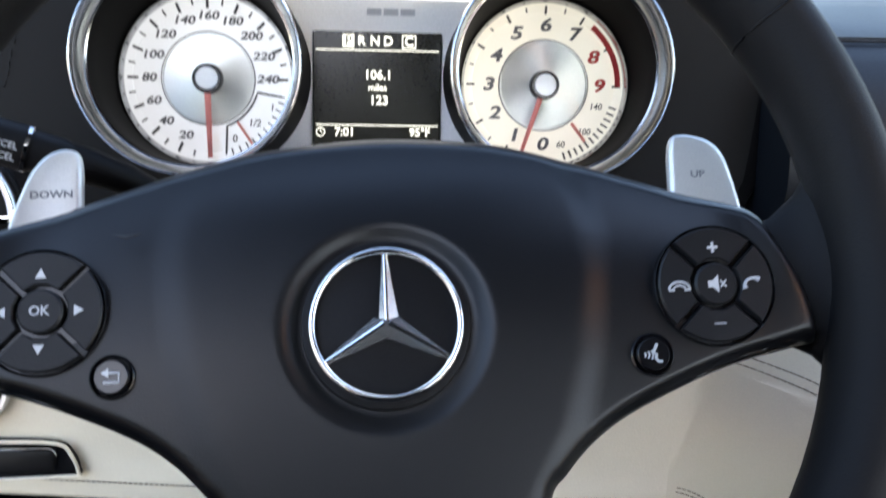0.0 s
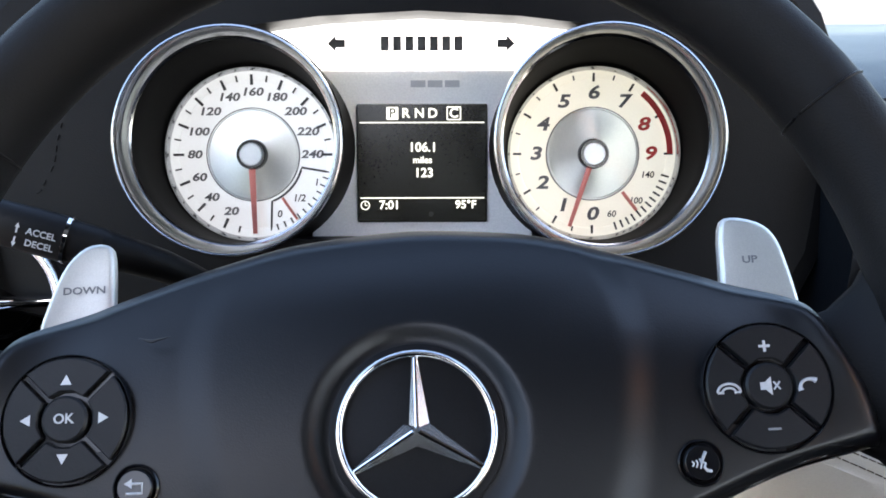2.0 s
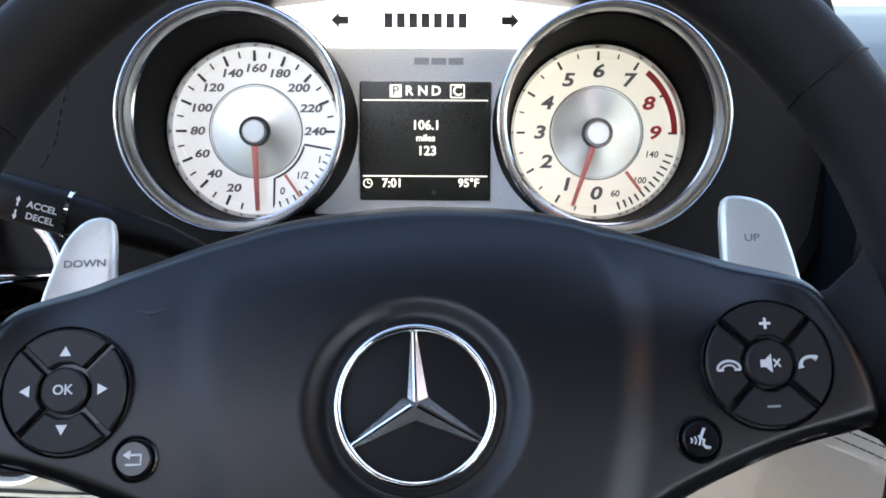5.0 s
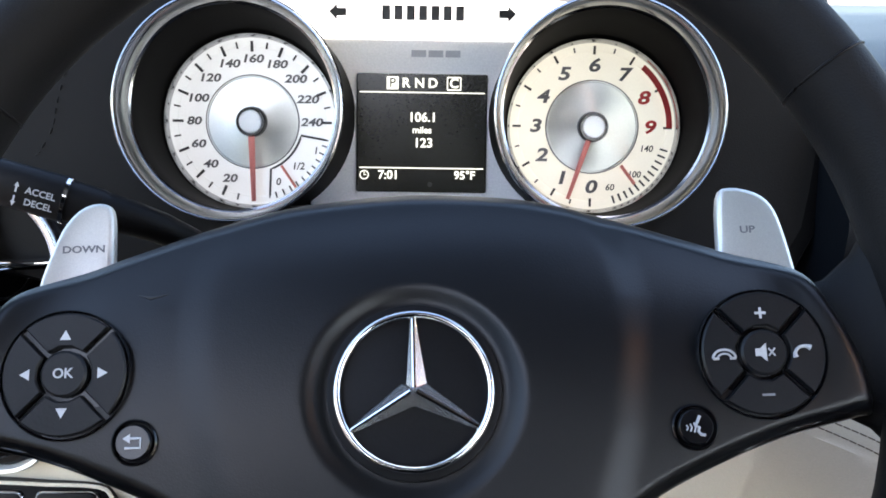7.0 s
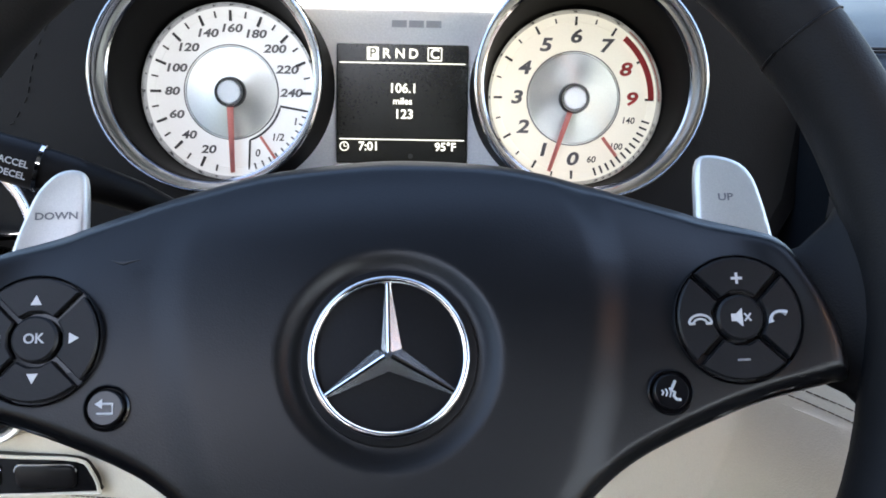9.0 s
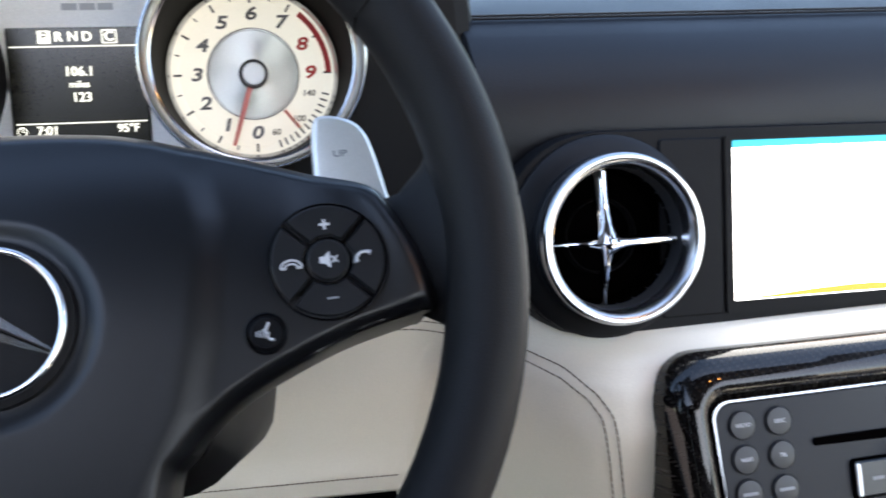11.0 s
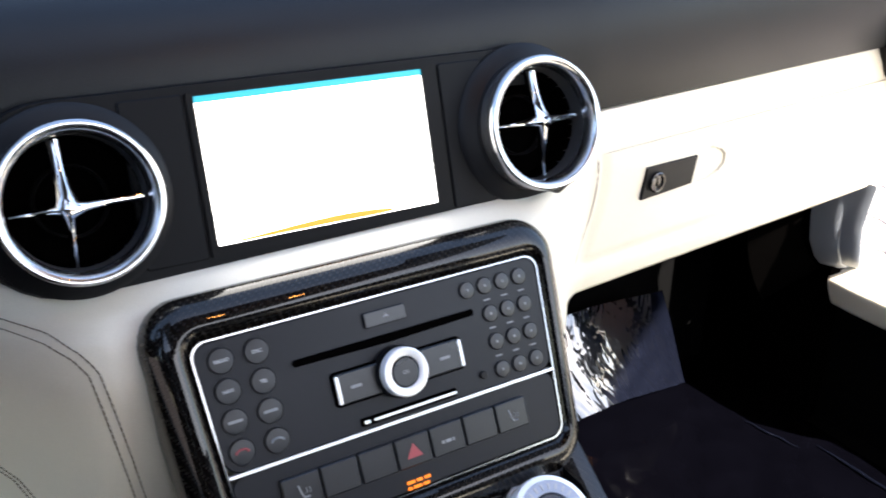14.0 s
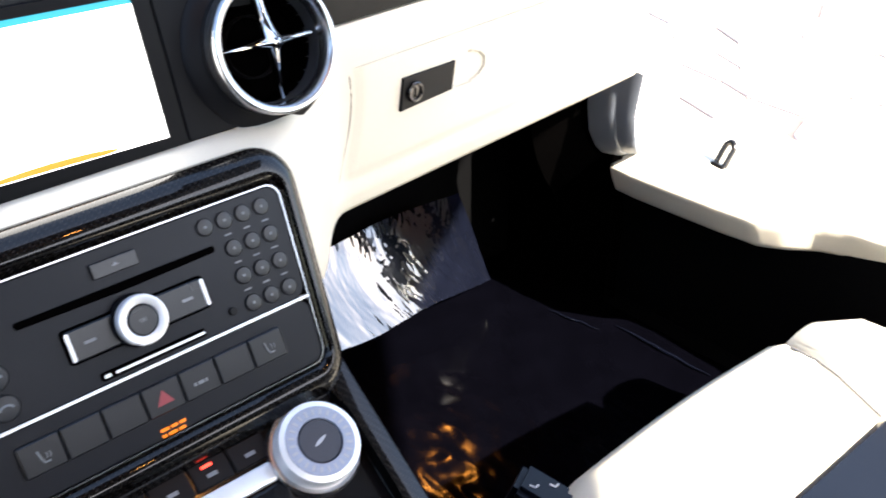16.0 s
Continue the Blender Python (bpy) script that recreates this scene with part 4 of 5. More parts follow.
    part("slot_edge", box(-0.0270, -0.0360, 0.0003, -0.0232, -0.0340, 0.0012, 0.0003), SILVERP, sd)
    part("trip_key", disc(0.0026, -0.001, 0.0008, 0.0004, 18, 0.0590, -0.0305), BLACK, u)
    s = thing("switch_panel", RADIO, "dark grey switch panel with a red hazard key", "switch panel")
    part("face_plate", slab([(x * (1 + 0.55 * (y - 0.025)), y) for x, y in rrect(-0.1152, -0.0840, 0.1152, -0.0420, 0.008)], -0.012, -0.0016, 0.0008), PANEL, s)
    for k in range(7):
        x = -0.0845 + 0.0241 * k
        b = part("switch", slab(rrect(x, -0.0695, x + 0.0234, -0.0510, 0.0012), -0.002, 0.0016, 0.0008), KEY, s)
        if k == 3:
            bm = bmesh.new()
            bm.faces.new([bm.verts.new((x + 0.0117 + dx, -0.0610 + dy, 0.0018)) for dx, dy in ((-0.0055, -0.0032), (0.0055, -0.0032), (0, 0.0055))])
            part("hazard_triangle", bm, HAZARD, b)
        elif k in (0, 6):
            part("seat_icon", tube([(x + 0.0095, -0.0565, 0.0018), (x + 0.0105, -0.0612, 0.0018), (x + 0.0118, -0.0640, 0.0018), (x + 0.0150, -0.0640, 0.0018)], 0.0006, 6), GREYINK, b)
            for dx in (0.0135, 0.0155):
                part("heat_icon", tube([(x + dx, -0.0622, 0.0018), (x + dx + 0.0006, -0.0605, 0.0018), (x + dx, -0.0588, 0.0018)], 0.0003, 5), GREYINK, b)
        elif k == 4:
            for dx, wd in ((0.0070, 0.0018), (0.0098, 0.0040), (0.0148, 0.0012)):
                part("key_legend", box(x + dx, -0.0625, 0.0016, x + dx + wd, -0.0605, 0.0018), GREYINK, b)
    for row, lengths in ((-0.0785, (4, 3, 3)), (-0.0820, (2, 4, 3))):
        x = -0.0085
        for count in lengths:
            for _ in range(count):
                part("warning_light", box(x, row - 0.0010, -0.0012, x + 0.0009, row + 0.0008, -0.0004), AMBER, s, "amber airbag warning text")
                x += 0.0014
            x += 0.0012


def climate():
    c = thing("climate_panel", CLIMATE, "climate control panel with chrome knobs on the console", "climate control")
    oo, ii = rrect(-0.1300, -0.30, 0.1300, 0.030, 0.012, 5), rrect(-0.1065, -0.22, 0.1065, -0.0020, 0.008, 5)
    rows = []
    for f, h in ((0.0, -0.09), (0.0, -0.009), (0.05, -0.004), (0.15, -0.001), (0.6, 0.0), (0.92, -0.001), (1.0, -0.004), (1.0, -0.012)):
        rows.append([(a[0] + (b[0] - a[0]) * f, a[1] + (b[1] - a[1]) * f, h) for a, b in zip(oo, ii)])
    part("carbon_frame", loft(rows, closed=True), CARBON, c, "lacquered carbon fibre frame")
    part("face_plate", slab(rrect(-0.108, -0.23, 0.108, -0.001, 0.008), -0.03, -0.004, 0.001), GLOSS, c)
    part("chrome_strip", box(-0.104, -0.0050, -0.006, 0.066, -0.0034, -0.0022, 0.0004), SILVERP, c)
    for k in range(4):
        x = -0.052 + 0.0262 * k
        b = part("switch", slab(rrect(x, -0.0235, x + 0.0250, -0.0068, 0.0012), -0.006, -0.0015, 0.0008), BLACK, c)
        part("key_legend", box(x + 0.009, -0.0180, -0.0015, x + 0.016, -0.0155, -0.0013), GREYINK, b)
        if k == 2:
            part("led", box(x + 0.008, -0.0115, -0.0015, x + 0.015, -0.0097, -0.0008), REDLED, b, "lit red indicator")
    part("silver_tray", slab(rrect(-0.048, -0.0390, 0.048, -0.0260, 0.003), -0.006, -0.0005, 0.002, 2), SILVERP, c)
    part("storage_lid", slab(rrect(-0.050, -0.110, 0.050, -0.0405, 0.006), -0.008, -0.001, 0.002, 2), GLOSS, c)
    for s in (-1, 1):
        rows = [[(s * 0.0772 + (r + 0.0003 * (i % 2)) * math.cos(math.pi * i / 60), -0.0330 + (r + 0.0003 * (i % 2)) * math.sin(math.pi * i / 60), h) for i in range(120)] for r, h in ((0.0275, -0.004), (0.0270, 0.010), (0.0262, 0.0125), (0.0226, 0.0138))]
        k = part("temperature_knob", loft(rows, closed=True), KNOBM, c, "chrome temperature knob")
        part("knob_collar", lathe([(0.0315, -0.006), (0.0312, -0.0005), (0.0300, 0.0010), (0.0275, 0.0010)], 56, s * 0.0772, -0.0330), SATIN, k, "satin metal collar")
        sc = part("dial_scale", lathe([(0.0228, 0.0134), (0.0224, 0.0140), (0.0150, 0.0140), (0.0146, 0.0125)], 56, s * 0.0772, -0.0330), SCALE, k, "blue-grey scale ring")
        for a in range(0, 360, 15):
            part("scale_mark", box(0.0168, -0.0008, 0.0138, 0.0206, 0.0008, 0.0143), LEGEND, sc, smooth=False, m=pose(s * 0.0772, -0.0330, 0, 0, 0, a))
        part("fan_mark", slab(smooth_outline([(s * 0.0772 - 0.005, -0.0350), (s * 0.0772 + 0.001, -0.0340), (s * 0.0772 + 0.005, -0.0310), (s * 0.0772 - 0.001, -0.0320)], 3), 0.0134, 0.0137, 0.0001), LEGEND, k)
        part("knob_cap", disc(0.0148, 0.006, 0.0135, 0.0015, 40, s * 0.0772, -0.0330), CAPGREY, k)


ground()
shell()
dash_pad()
fascia()
steering_wheel()
cluster()
hood()
vent(SCREENP @ pose(-0.1494, -0.0045, 0.0), -0.0058, -0.0023)
vent(SCREENP @ pose(0.1542, -0.0027, 0.0) @ Matrix.Scale(1.04, 4), 0.0026, 0.0014)
vent(DASH @ pose(OUTER_VENT, 0.548, 0.760, 74, 0, -8), tube_back=-0.06)
vent(pose(-0.6440, 0.5303, 0.7815, 74, 0, 6))
screen_unit()
radio()
climate()


# ---- driver's side ----
def column():
    c = thing("steering_column", pose(-0.4235, 0.392, 0.760), "black plastic steering column shroud behind the wheel", "steering column")
    rows = []
    for y, hw, z0, z1 in ((-0.025, 0.070, -0.035, 0.045), (0.0, 0.078, -0.060, 0.050), (0.05, 0.094, -0.078, 0.048), (0.10, 0.098, -0.085, 0.045), (0.17, 0.098, -0.09, 0.04)):
        rows.append([(x, y, z) for x, z in rrect(-hw, z0, hw, z1, 0.03, 5)])
    part("shroud", loft(rows, closed=True, caps=True), BLACK, c)
    st = thing("cruise_stalk", pose(-0.5666, 0.4575, 0.8380, 0, 19, 6) @ Matrix.Scale(0.88, 4), "black cruise control stalk with white lettering", "stalk")
    rows = []
    for x, r in ((0.016, 0.0085), (0.012, 0.0100), (-0.004, 0.0105), (-0.0045, 0.0115), (-0.040, 0.0112), (-0.046, 0.0095), (-0.047, 0.004)):
        rows.append([(x, r * 0.8 * math.cos(2 * math.pi * k / 16), r * math.sin(2 * math.pi * k / 16)) for k in range(16)])
    part("lever", loft(rows, closed=True, caps=True), BLACK, st)
    part("lever_ring", loft([[(x, r * 0.82 * math.cos(2 * math.pi * k / 20), r * 1.02 * math.sin(2 * math.pi * k / 20)) for k in range(20)] for x, r in ((-0.0060, 0.0112), (-0.0058, 0.0117), (-0.0040, 0.0117), (-0.0038, 0.0110))], closed=True), CHROME, st)
    for t, z in (("ACCEL", 0.0028), ("DECEL", -0.0030)):
        o = words(t, 0.0044, LEGEND, st, 0, 0, 0)
        o.matrix_basis = pose(-0.0150, -0.0097, z, 80)
    part("arm", tube([(0.010, 0.0, 0.0), (0.024, 0.003, -0.0010), (0.040, 0.010, -0.0045), (0.056, 0.022, -0.0120), (0.070, 0.040, -0.022)], lambda t: 0.0096 - 0.0030 * t, 14), HOOD, st)
    for z, up in ((0.0032, 1), (-0.0034, -1)):
        bm = bmesh.new()
        bm.faces.new([bm.verts.new((-0.0260 + x, -0.0098 + 0.2 * (z + up * y), z + up * y)) for x, y in ((-0.0011, 0.0002), (0, 0.0024), (0.0011, 0.0002), (0.0004, 0.0002), (0.0004, -0.0024), (-0.0004, -0.0024), (-0.0004, 0.0002))])
        part("lever_arrow", bm, WHITEINK, st)


def fascia_y(x, z):
    """Where the beige dashboard's face stands at that x and height."""
    pts = [fascia_point(x, k / 80) for k in range(20, 81)]
    for p, q in zip(pts, pts[1:]):
        if p[2] >= z > q[2]:
            return p[1] + (q[1] - p[1]) * (p[2] - z) / (p[2] - q[2])
    return pts[-1][1]


def stitches(path, name, double=0.0, length=0.0030, fill=0.80):
    """Rows of single stitches lying on the beige leather, along (x, z) points."""
    th = thing(name, DASH, "dark brown stitched seam in the cream leather", "seam", "dashboard seams")
    for d in ((0.0, double) if double else (0.0,)):
        pts = []
        for i, (x, z) in enumerate(path):
            a, b = Vector(path[max(i - 1, 0)]), Vector(path[min(i + 1, len(path) - 1)])
            t = (b - a).normalized()
            pts.append(Vector((x - d * t.y * -1, z + d * t.x * -1)))
        pts = [Vector((p.x, fascia_y(p.x, p.y) - 0.0006, p.y)) for p in pts]
        at = [0.0]
        for p, q in zip(pts, pts[1:]):
            at.append(at[-1] + (q - p).length)

        def along(s):
            k = max(i for i in range(len(at) - 1) if at[i] <= s + 1e-9)
            return pts[k].lerp(pts[k + 1], min((s - at[k]) / max(at[k + 1] - at[k], 1e-9), 1))
        bm = bmesh.new()
        for c in range(int(at[-1] / length)):
            a, b = along(c * length), along((c + fill) * length)
            n = (b - a).cross(Vector((0, -1, 0))).normalized() * 0.0004
            vs = [bm.verts.new(v) for v in (a - n, b - n, b + n, a + n, a * 0.5 + b * 0.5 + Vector((0, -0.0005, 0)))]
            for v in range(4):
                bm.faces.new((vs[v], vs[(v + 1) % 4], vs[4]))
        part("stitch_row", bm, THREAD, th, smooth=False)["kind"] = "stuff"
    return th


def dense(path, n=6):
    out = []
    for (x0, y0), (x1, y1) in zip(path, path[1:]):
        out += [(x0 + (x1 - x0) * k / n, y0 + (y1 - y0) * k / n) for k in range(n)]
    return out + [path[-1]]


def driver_trim():
    stitches(dense([(-0.74, 0.700), (-0.40, 0.705), (-0.30, 0.7075), (-0.255, 0.7060), (-0.222, 0.7045), (-0.196, 0.7025), (-0.178, 0.699), (-0.167, 0.692), (-0.161, 0.684), (-0.157, 0.66), (-0.152, 0.627), (-0.146, 0.585), (-0.142, 0.56)]), "dashboard_seam", -0.0055, 0.0042, 0.86)
    stitches(dense([(-0.245, 0.612), (-0.233, 0.610), (-0.218, 0.604), (-0.207, 0.595), (-0.199, 0.578), (-0.196, 0.555)]), "dashboard_seam", -0.0032)
    stitches(dense([(-0.74, 0.626), (-0.51, 0.614), (-0.39, 0.607), (-0.252, 0.606)], 20), "dashboard_seam")
    p = thing("light_switch_panel", DASH @ pose(-0.632, 0.535, 0.6355, 84), "glossy black switch panel set in the knee trim", "switch panel")
    out = smooth_outline([(-0.05, -0.0112), (0.032, -0.0112), (0.0395, -0.0090), (0.036, 0.003), (0.029, 0.0095), (0.0, 0.0110), (-0.05, 0.0110)], 3)
    part("panel_face", slab(out, -0.02, 0.006, 0.001), GLOSS, p)
    part("panel_lip", tube([(x, y, 0.006) for x, y in out], 0.0011, 8, True), BEIGE, p)
    for x0, x1 in ((-0.048, -0.014), (-0.006, 0.028)):
        key = rrect(x0, -0.0075, x1, 0.0065, 0.004)
        sw = part("switch", slab(key, 0.004, 0.0085, 0.002, 2), BLACK, p)
        part("switch_edge", tube([(x, y, 0.0072) for x, y in rrect(x0, -0.0078, x1, 0.0068, 0.004) if y > 0.002], 0.0006, 6), CHROME, sw, "thin chrome upper edge")
    k = thing("headlamp_dial", DASH @ pose(-0.653, 0.533, 0.687, 86) @ Matrix.Scale(1.24, 4), "round black headlamp dial with a silver ring in the knee trim", "dial")
    part("bezel", lathe([(0.0205, -0.012), (0.0245, -0.002), (0.0250, 0.003), (0.0238, 0.0052), (0.0222, 0.0048), (0.0212, 0.002), (0.0210, -0.006)], 48), SILVERP, k, "silver ring")
    part("knob", lathe([(0.0208, -0.006), (0.0206, 0.003), (0.0190, 0.0045), (0.0150, 0.0045), (0.0140, 0.010), (0.0125, 0.0115), (0.0002, 0.0115)], 40), BLACK, k)
    part("knob_grip", slab(rrect(-0.0035, -0.0120, 0.0035, 0.0120, 0.003), 0.010, 0.019, 0.0012, 2), BLACK, k)


# ---- passenger's side ----
def glove_box():
    g = thing("glove_box", DASH, "closed cream leather glove box with a lock plate and finger scoop", "glove box")
    rows = []
    nx, nz = 150, 56
    for i in range(nx + 1):
        x, row = 0.247 + 0.419 * i / nx, []
        for j in range(nz + 1):
            f, z = j / nz, 0.7495 - 0.1345 * j / nz
            bow = 0.012 * math.sin(math.pi * f) - 0.014 * f * f
            xx = x + bow * max(0, 1 - 3 * i / nx)
            lift = 0.0028 * min(1, i / 5) * min(1, (nz - j) / 5)
            dx, dz = xx - 0.383, z - 0.681
            scoop = max(0.0, 1 - (dx / (0.031 if dx > 0 else 0.016)) ** 2 - (dz / 0.0145) ** 2)
            row.append((xx, fascia_y(xx, z) + 0.0008 - lift + 0.026 * scoop ** 0.6, z))
        rows.append(row)
    part("lid", loft(rows), BEIGE, g, "cream leather lid")
    part("gap", tube([(p[0] - 0.0008, p[1] - 0.0004, p[2]) for p in rows[0][5::3]], 0.0009, 6), THREAD, g, "narrow shut line")
    part("gap", tube([(r[-1][0], r[-1][1] - 0.0002, r[-1][2] - 0.0006) for r in rows], 0.0007, 6), BEIGE, g)
    m = pose(0.340, 0.5245, 0.680, 90, 0, math.degrees(math.atan(0.1)))
    plate = part("lock_plate", slab([(-0.034, -0.0145), (0.029, -0.0125), (0.0335, 0.0125), (-0.030, 0.0140)], -0.006, 0.0014, 0.0006), BLACK, g, "black lock plate", m=m)
    part("lock_barrel", lathe([(0.0092, 0.001), (0.0090, 0.0042), (0.0080, 0.0050), (0.0066, 0.0046), (0.0064, 0.0028), (0.0001, 0.0030)], 32, -0.0185, -0.0005), SMOKE, plate, "chrome lock barrel")
    part("key_slot", box(-0.0192, -0.0045, 0.003, -0.0178, 0.0035, 0.0034), DARK, plate)


def door_sill():
    s = thing("door_sill", LOW, "cream leather door sill trim with a soft rolled edge", "door sill")
    edge = [(0.636, 0.724), (0.631, 0.717), (0.60, 0.7155), (0.54, 0.7185), (0.48, 0.722), (0.43, 0.728), (0.405, 0.744), (0.376, 0.770), (0.345, 0.785), (0.30, 0.790), (0.20, 0.786), (0.05, 0.775), (-0.30, 0.77), (-0.70, 0.77)]
    rows = []
    fine = []
    for (y0, x0), (y1, x1) in zip(edge, edge[1:]):
        fine += [(y0 + (y1 - y0) * k / 4, x0 + (x1 - x0) * k / 4) for k in range(4)]
    fine.append(edge[-1])
    for y, x in fine:
        rows.append([(x + dx, y, z) for dx, z in ((0.045, 0.402), (0.020, 0.4040), (0.0150, 0.408), (0.0135, 0.411), (0.0035, 0.4325), (0.0010, 0.4400), (0.0010, 0.4430), (0.0025, 0.4452), (0.0045, 0.4460), (0.0060, 0.4461), (0.05, 0.4485))] + [(0.95, y, 0.443), (0.985, y, 0.433), (1.0, y, 0.37), (1.0, y, 0.0)])
    rows.insert(0, [(max(x, 0.80), 0.637, z) for x, y, z in rows[0]])
    part("sill_cover", loft(rows), BEIGE, s)
    bm = bmesh.new()
    for k in range(120):
        bmesh.ops.create_cube(bm, size=1, matrix=Matrix.Translation((0.93, 0.66 - 0.0055 * k, 0.4447)) @ Matrix.Diagonal((0.0008, 0.0034, 0.0008, 1)))
    part("stitch_row", bm, THREAD, s)["kind"] = "stuff"
    k = thing("door_striker", LOW @ pose(0.817, 0.538, 0.4455, 0, 30, -12), "dark metal door striker loop on the sill", "striker")
    part("base", slab(rrect(-0.007, -0.011, 0.007, 0.011, 0.003), -0.004, 0.003, 0.001), BLACK, k)
    part("loop", tube([(0, -0.0075, 0.0)] + [(0, 0.0075 * math.cos(radians(a)) * -1, 0.024 + 0.010 * math.sin(radians(a))) for a in range(0, 181, 20)] + [(0, 0.0075, 0.0)], 0.0040, 10, up=(1, 0, 0)), SMOKE, k)
    p = thing("pillar_trim", LOW, "dark grey moulded trim at the foot of the windscreen pillar", "trim")
    outer = [(0.688, 0.572, 0.590), (0.691, 0.578, 0.560), (0.693, 0.582, 0.535), (0.704, 0.586, 0.495), (0.730, 0.600, 0.470), (0.770, 0.622, 0.455), (0.806, 0.636, 0.4505)]
    inner = [(0.672, 0.625, 0.600), (0.674, 0.625, 0.560), (0.676, 0.625, 0.530), (0.682, 0.625, 0.500), (0.694, 0.622, 0.475), (0.709, 0.622, 0.458), (0.722, 0.621, 0.450)]
    back = [(0.640, 0.70, 0.64), (0.640, 0.70, 0.560), (0.640, 0.70, 0.520), (0.645, 0.70, 0.480), (0.655, 0.70, 0.450), (0.670, 0.70, 0.420), (0.690, 0.70, 0.39)]
    rows = []
    for a, b in zip(outer, inner):
        a, b = Vector(a), Vector(b)
        rows.append([tuple(a + Vector((0.012, 0.03, -0.002)))] + [tuple(a + (b - a) * f + Vector((0, d, 0))) for f, d in ((0, 0), (0.15, -0.004), (0.32, -0.001), (0.40, 0.006), (0.50, 0.003), (0.64, 0.006), (0.74, 0.014), (0.82, 0.026))])
    part("moulding", loft(rows), PILLAR, p)
    # Shade behind the pillar trim is put into this moulding's colour.
    part("kick_moulding", loft([[a, b] for a, b in zip([(x + 0.004, y + 0.030, z) for x, y, z in inner], back)]), DARK, p, "moulding behind the pillar trim, coloured near-black for shade")


def crumpled(nx, ny, amp, sx, sy, seed):
    """Heights of a creased sheet: ridged noise with long folds."""
    h = []
    for i in range(nx + 1):
        r = []
        for j in range(ny + 1):
            u, v = i / nx, j / ny
            bend = 0.05 * math.sin(3 * v)
            p = Vector(((u + bend) * sx, v * sy, seed))
            a = 1 - abs(noise.noise(p)) * 2.4
            b = 1 - abs(noise.noise(p * 2.3 + Vector((3, 1, 2)))) * 2
            c = noise.noise(p * 5.1)
            r.append(amp * (0.55 * a + 0.3 * b + 0.15 * c))
        h.append(r)
    return h


def footwell():
    f = thing("foot_board", LOW, "crinkled dark plastic film wrapped over the sloping foot board", "protective film")
    nx, ny = 240, 80
    h = crumpled(nx, ny, 0.0015, 9.0, 1.2, 4.2)
    g = crumpled(nx, ny, 0.0008, 60.0, 5.0, 7.7)
    rows = []
    for i in range(nx + 1):
        u = i / nx
        row = []
        for j in range(ny + 1):
            w = j / ny
            far = step(0.50, 0.95, u)
            x = 0.300 + (0.340 - 0.040 * w) * u
            y_top, z_top = 0.843 - 0.053 * far, 0.352 + 0.038 * far
            y = 0.766 + (y_top - 0.766) * w - h[i][j] - g[i][j] * (0.25 + 0.75 * step(0.25, 0.75, u))
            row.append((x, y + 0.0012 * math.sin(14 * u + 5 * w), 0.246 + (z_top - 0.246) * w + 0.003 * math.sin(11 * u)))
        rows.append(row)
    part("film", loft(rows), FOIL, f)
    m = thing("floor_film", LOW, "dark wrinkled plastic film over the passenger floor", "protective film")
    nx, ny = 130, 150
    h = crumpled(nx, ny, 0.0018, 22.0, 26.0, 9.7)
    rows = [[(0.145 + 0.615 * i / nx, -0.25 + 1.10 * j / ny, 0.208 + h[i][j]) for j in range(ny + 1)] for i in range(nx + 1)]
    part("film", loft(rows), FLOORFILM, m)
    for k, (x0, y0, x1, y1, r) in enumerate(((0.682, 0.690, 0.698, 0.610, 0.0013), (0.7242, 0.602, 0.7270, 0.450, 0.0020))):
        pts = [(x0 + (x1 - x0) * i / 14 + 0.003 * noise.noise(Vector((i * 0.4, k * 3.1, 1.7))), y0 + (y1 - y0) * i / 14, 0.2115 + 0.001 * noise.noise(Vector((i * 0.7, k * 2.3, 5.2)))) for i in range(15)]
        part("fold", tube(pts, lambda t: r * (0.25 + math.sin(math.pi * t)), 7, flat=0.7), FOIL, m, "creased edge of the film")
    t = thing("tunnel_trim", LOW, "black carpeted side of the centre tunnel", "trim")
    rows = [[(0.118, y, 0.56 - 0.70 * max(0, 0.36 - y)), (0.122, y, min(0.42, 0.50 - 0.70 * max(0, 0.36 - y))), (0.140, y, 0.2)] for y in (0.86, 0.6, 0.40, 0.36, 0.3, 0.2, 0.1, 0.0)]
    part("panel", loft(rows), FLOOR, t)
    l = thing("footwell_lamp", LOW @ Matrix.Translation((0.612, 0.826, 0.565)) @ Vector((-0.488, -0.556, -0.673)).to_track_quat("Z", "Y").to_matrix().to_4x4(), "warm lit footwell lamp under the dashboard", "lamp")
    part("lens", disc(0.009, -0.004, 0.002, 0.001, 20), FOOTLAMP, l)
    # Unseen sleeve added to keep the lamp's light off the bulkhead.
    part("shroud", lathe([(0.0135, 0.034), (0.0145, 0.034), (0.0150, -0.008), (0.0002, -0.009)], 24), BLACK, l)


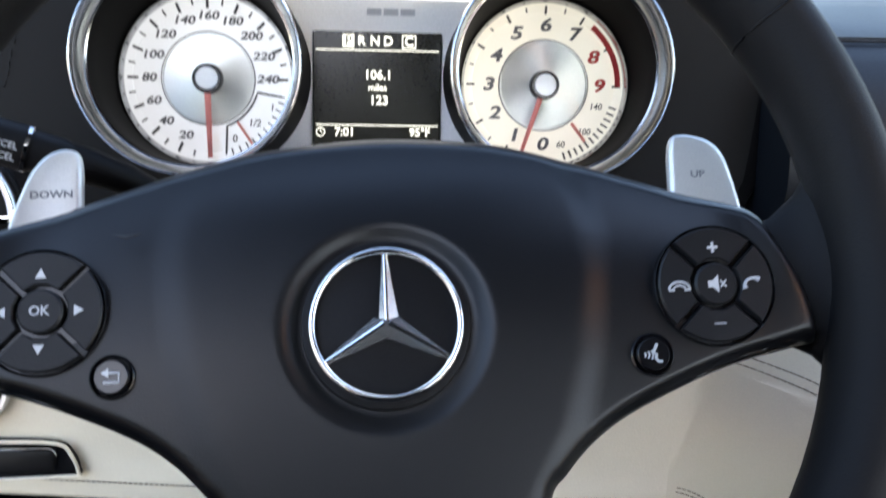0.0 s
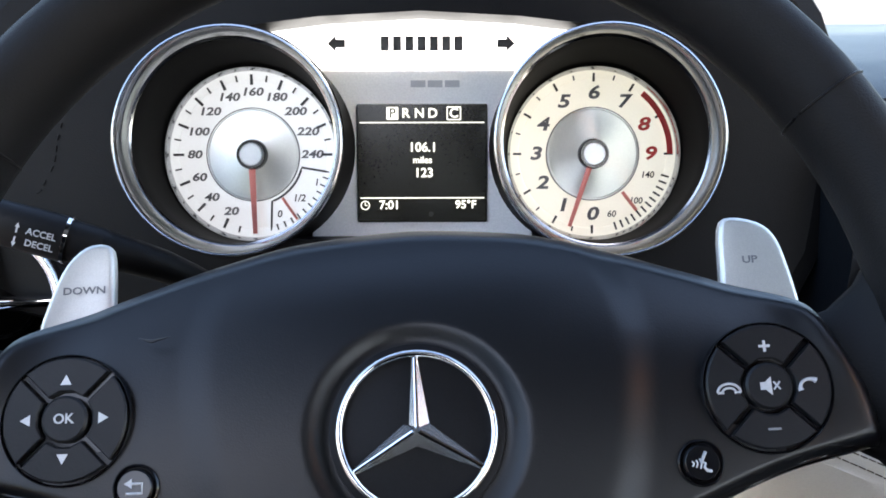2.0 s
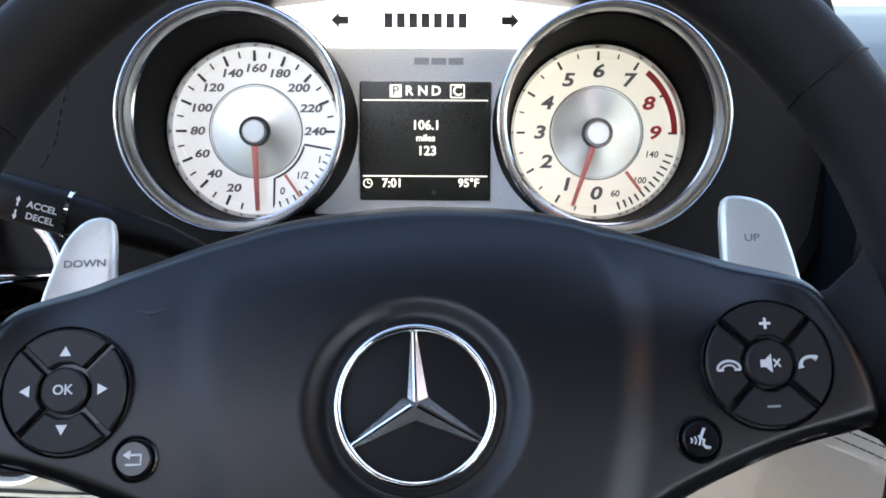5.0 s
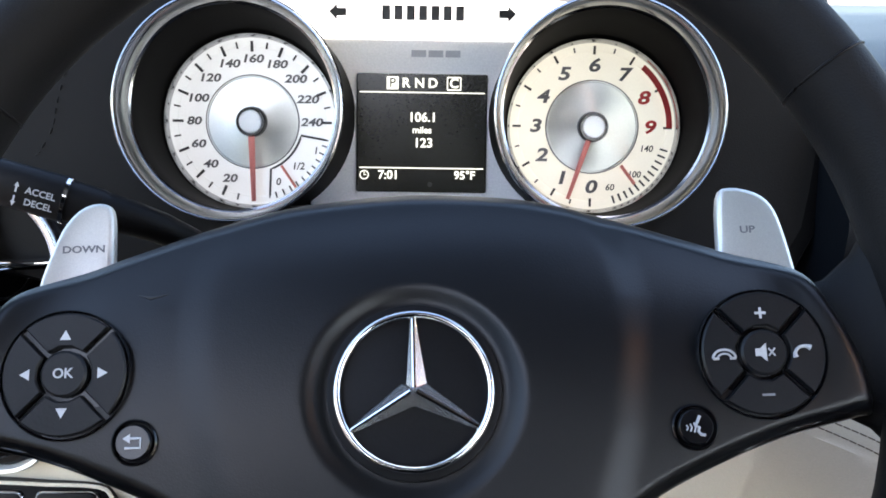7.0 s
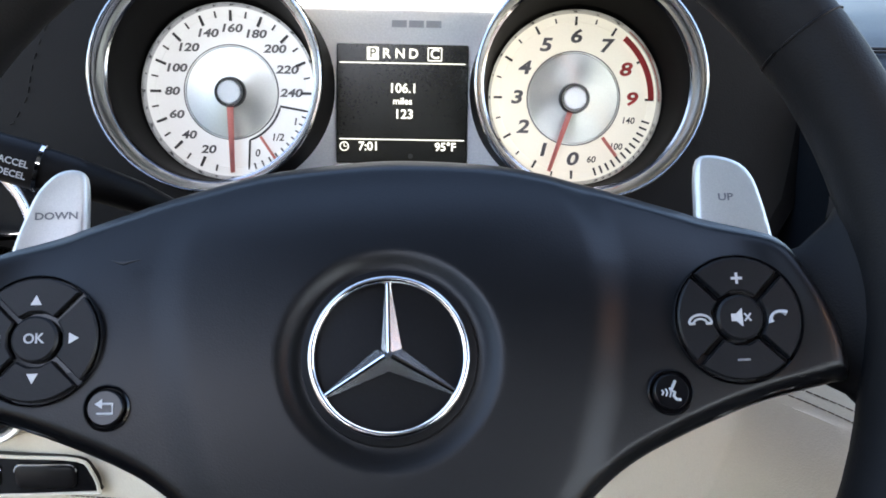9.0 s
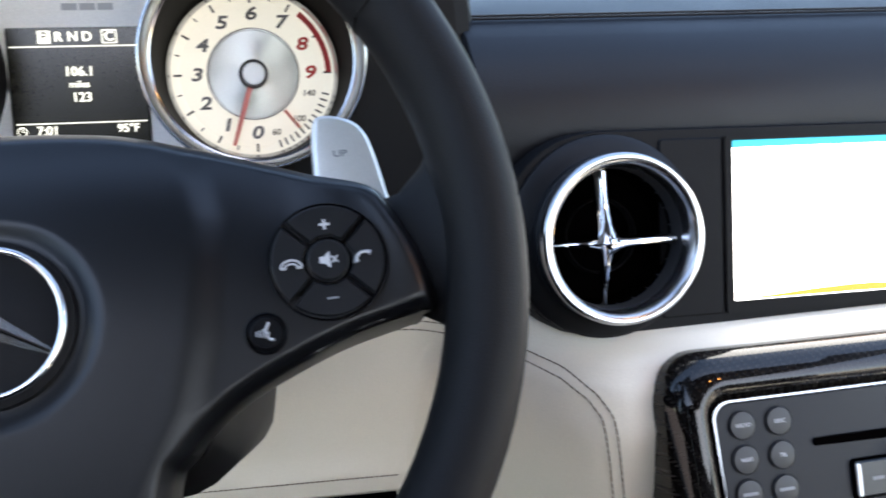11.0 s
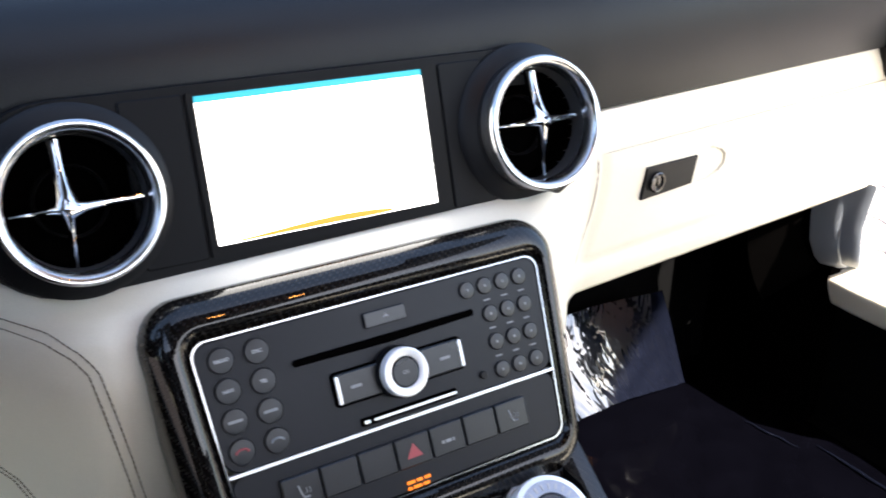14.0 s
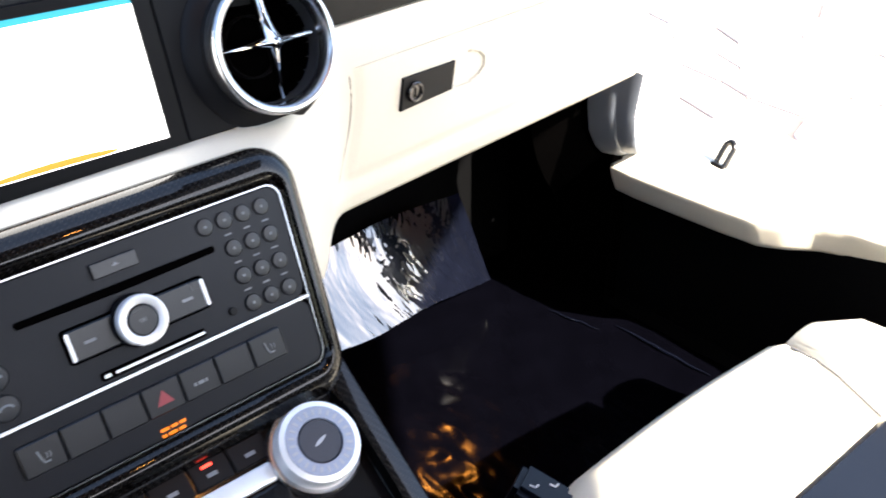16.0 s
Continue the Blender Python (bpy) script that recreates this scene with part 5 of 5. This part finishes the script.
def seat():
    s = thing("passenger_seat", LOW @ pose(0.455, 0.30, 0.40), "cream leather sports seat with a dark grey centre panel", "car seat")

    def cushion(name, grid, mat, label=""):
        return part(name, loft(grid), mat, s, label)
    rows = []
    for i in range(17):
        u = i / 16
        x = -0.185 + 0.335 * u
        crown = 0.011 * math.sin(math.pi * u)
        fall = 0.010 * max(0, 0.12 - u) / 0.12
        rows.append([(x, 0.012, -0.20), (x, 0.030, -0.06), (x, 0.030, -0.030 + crown - fall), (x, 0.020, -0.010 + crown - fall), (x, 0.004, 0.002 + crown - fall), (x, -0.03, 0.004 + crown - fall), (x, -0.065, 0.003 + crown - fall), (x, -0.111, -0.006 + crown), (x, -0.116, -0.014)])
    cushion("nose_panel", rows, BEIGE, "cream leather front cushion")
    rows = []
    for i in range(13):
        u = i / 12
        x = -0.15 + 0.27 * u
        rows.append([(x, -0.115, -0.014), (x, -0.119, 0.002), (x, -0.150, -0.004), (x, -0.20, -0.012), (x, -0.45, -0.03), (x, -0.60, -0.04)])
    cushion("centre_panel", rows, PANEL, "dark grey centre panel")
    for sg in (-1, 1):
        rows = []
        for k in range(14):
            w = k / 13
            y = 0.012 - 0.62 * w
            nose = math.sqrt(max(0.0, 1 - (1 - min(w / 0.16, 1)) ** 2))
            hgt = 0.004 + 0.040 * nose
            inner = 0.144 - 0.037 * min(w / 0.22, 1) if sg > 0 else 0.163
            outer_edge = 0.250 if sg > 0 else 0.287
            cx, hw = sg * (inner + outer_edge) / 2, (outer_edge - inner) / 2
            pr = []
            for a in range(0, 181, 15):
                c_, s_ = math.cos(radians(a)), math.sin(radians(a))
                pr.append((cx + hw * c_ * (0.75 + 0.25 * nose), y, -0.022 + (hgt + 0.012) * s_))
            pr = [(pr[0][0], y, -0.2)] + pr + [(pr[-1][0], y, -0.2)]
            rows.append(pr)
        bm = loft(rows)
        bm.verts.ensure_lookup_table()
        bm.faces.new([bm.verts[i] for i in range(len(rows[0]))])
        part("bolster", bm, BEIGE, s, "cream leather side bolster")
    part("seam", tube([(0.147, -0.004, 0.004), (0.140, -0.035, 0.0095), (0.1315, -0.0624, 0.0105), (0.1157, -0.1137, 0.004)], 0.0011, 6), SLATE, s, "stitched seam")
    b = thing("seat_switch", LOW @ pose(0.268, 0.318, 0.405, 20, 0, 25), "black seat switch block beside the cushion", "switch")
    part("block", box(-0.014, -0.022, -0.05, 0.020, 0.024, 0.012, 0.005), PANEL, b)
    for x, y in ((-0.004, 0.008), (0.008, -0.006)):
        part("mark", tube([(x, y + 0.005, 0.0122), (x + 0.001, y, 0.0122), (x + 0.005, y - 0.001, 0.0122)], 0.0009, 6), LEGEND, b)


def dome_lamp():
    d = thing("dome_lamp", pose(0, 0.06, 1.2, 180), "warm lit reading lamps in the roof console", "lamp")
    part("console", slab(rrect(-0.20, -0.05, 0.20, 0.05, 0.02), -0.002, 0.015, 0.006, 2), HEAD, d)
    for x in (0.06, 0.17):
        part("lens", slab(rrect(x - 0.011, -0.008, x + 0.011, 0.008, 0.004), 0.012, 0.018, 0.002), WARM, d)



def flagstones():
    """Irregular paving stones beside the open door, each with its own edges."""
    g = bpy.data.objects["ground"]
    rnd = random.Random(11)
    nx, ny, sx, sy = 30, 30, 0.19, 0.15
    node = {(i, j): (1.12 + sx * i + rnd.uniform(-0.07, 0.07), -0.6 + sy * j + rnd.uniform(-0.05, 0.05)) for i in range(nx + 1) for j in range(ny + 1)}
    verts, faces = [], []
    for i in range(nx):
        for j in range(ny):
            q = offset([node[i, j], node[i + 1, j], node[i + 1, j + 1], node[i, j + 1]], rnd.uniform(0.008, 0.013))
            h = rnd.uniform(0.004, 0.008)
            if i < 14 and 4 <= j < 24:
                part("paving_stone", slab(q, 0.0, h, 0.003), STONE, g, smooth=False)
            else:
                n = len(verts)
                verts += [(x, y, 0.0) for x, y in q] + [(x, y, h) for x, y in q]
                faces += [(n + 4, n + 5, n + 6, n + 7)] + [(n + k, n + (k + 1) % 4, n + 4 + (k + 1) % 4, n + 4 + k) for k in range(4)]
    me = bpy.data.meshes.new("paving_stones")
    me.from_pydata(verts, [], faces)
    me.materials.append(STONE)
    rest = new("paving_stones", me)
    rest.parent = g
    rest["kind"] = "stuff"


column()
driver_trim()
glove_box()
door_sill()
footwell()
seat()
dome_lamp()
flagstones()
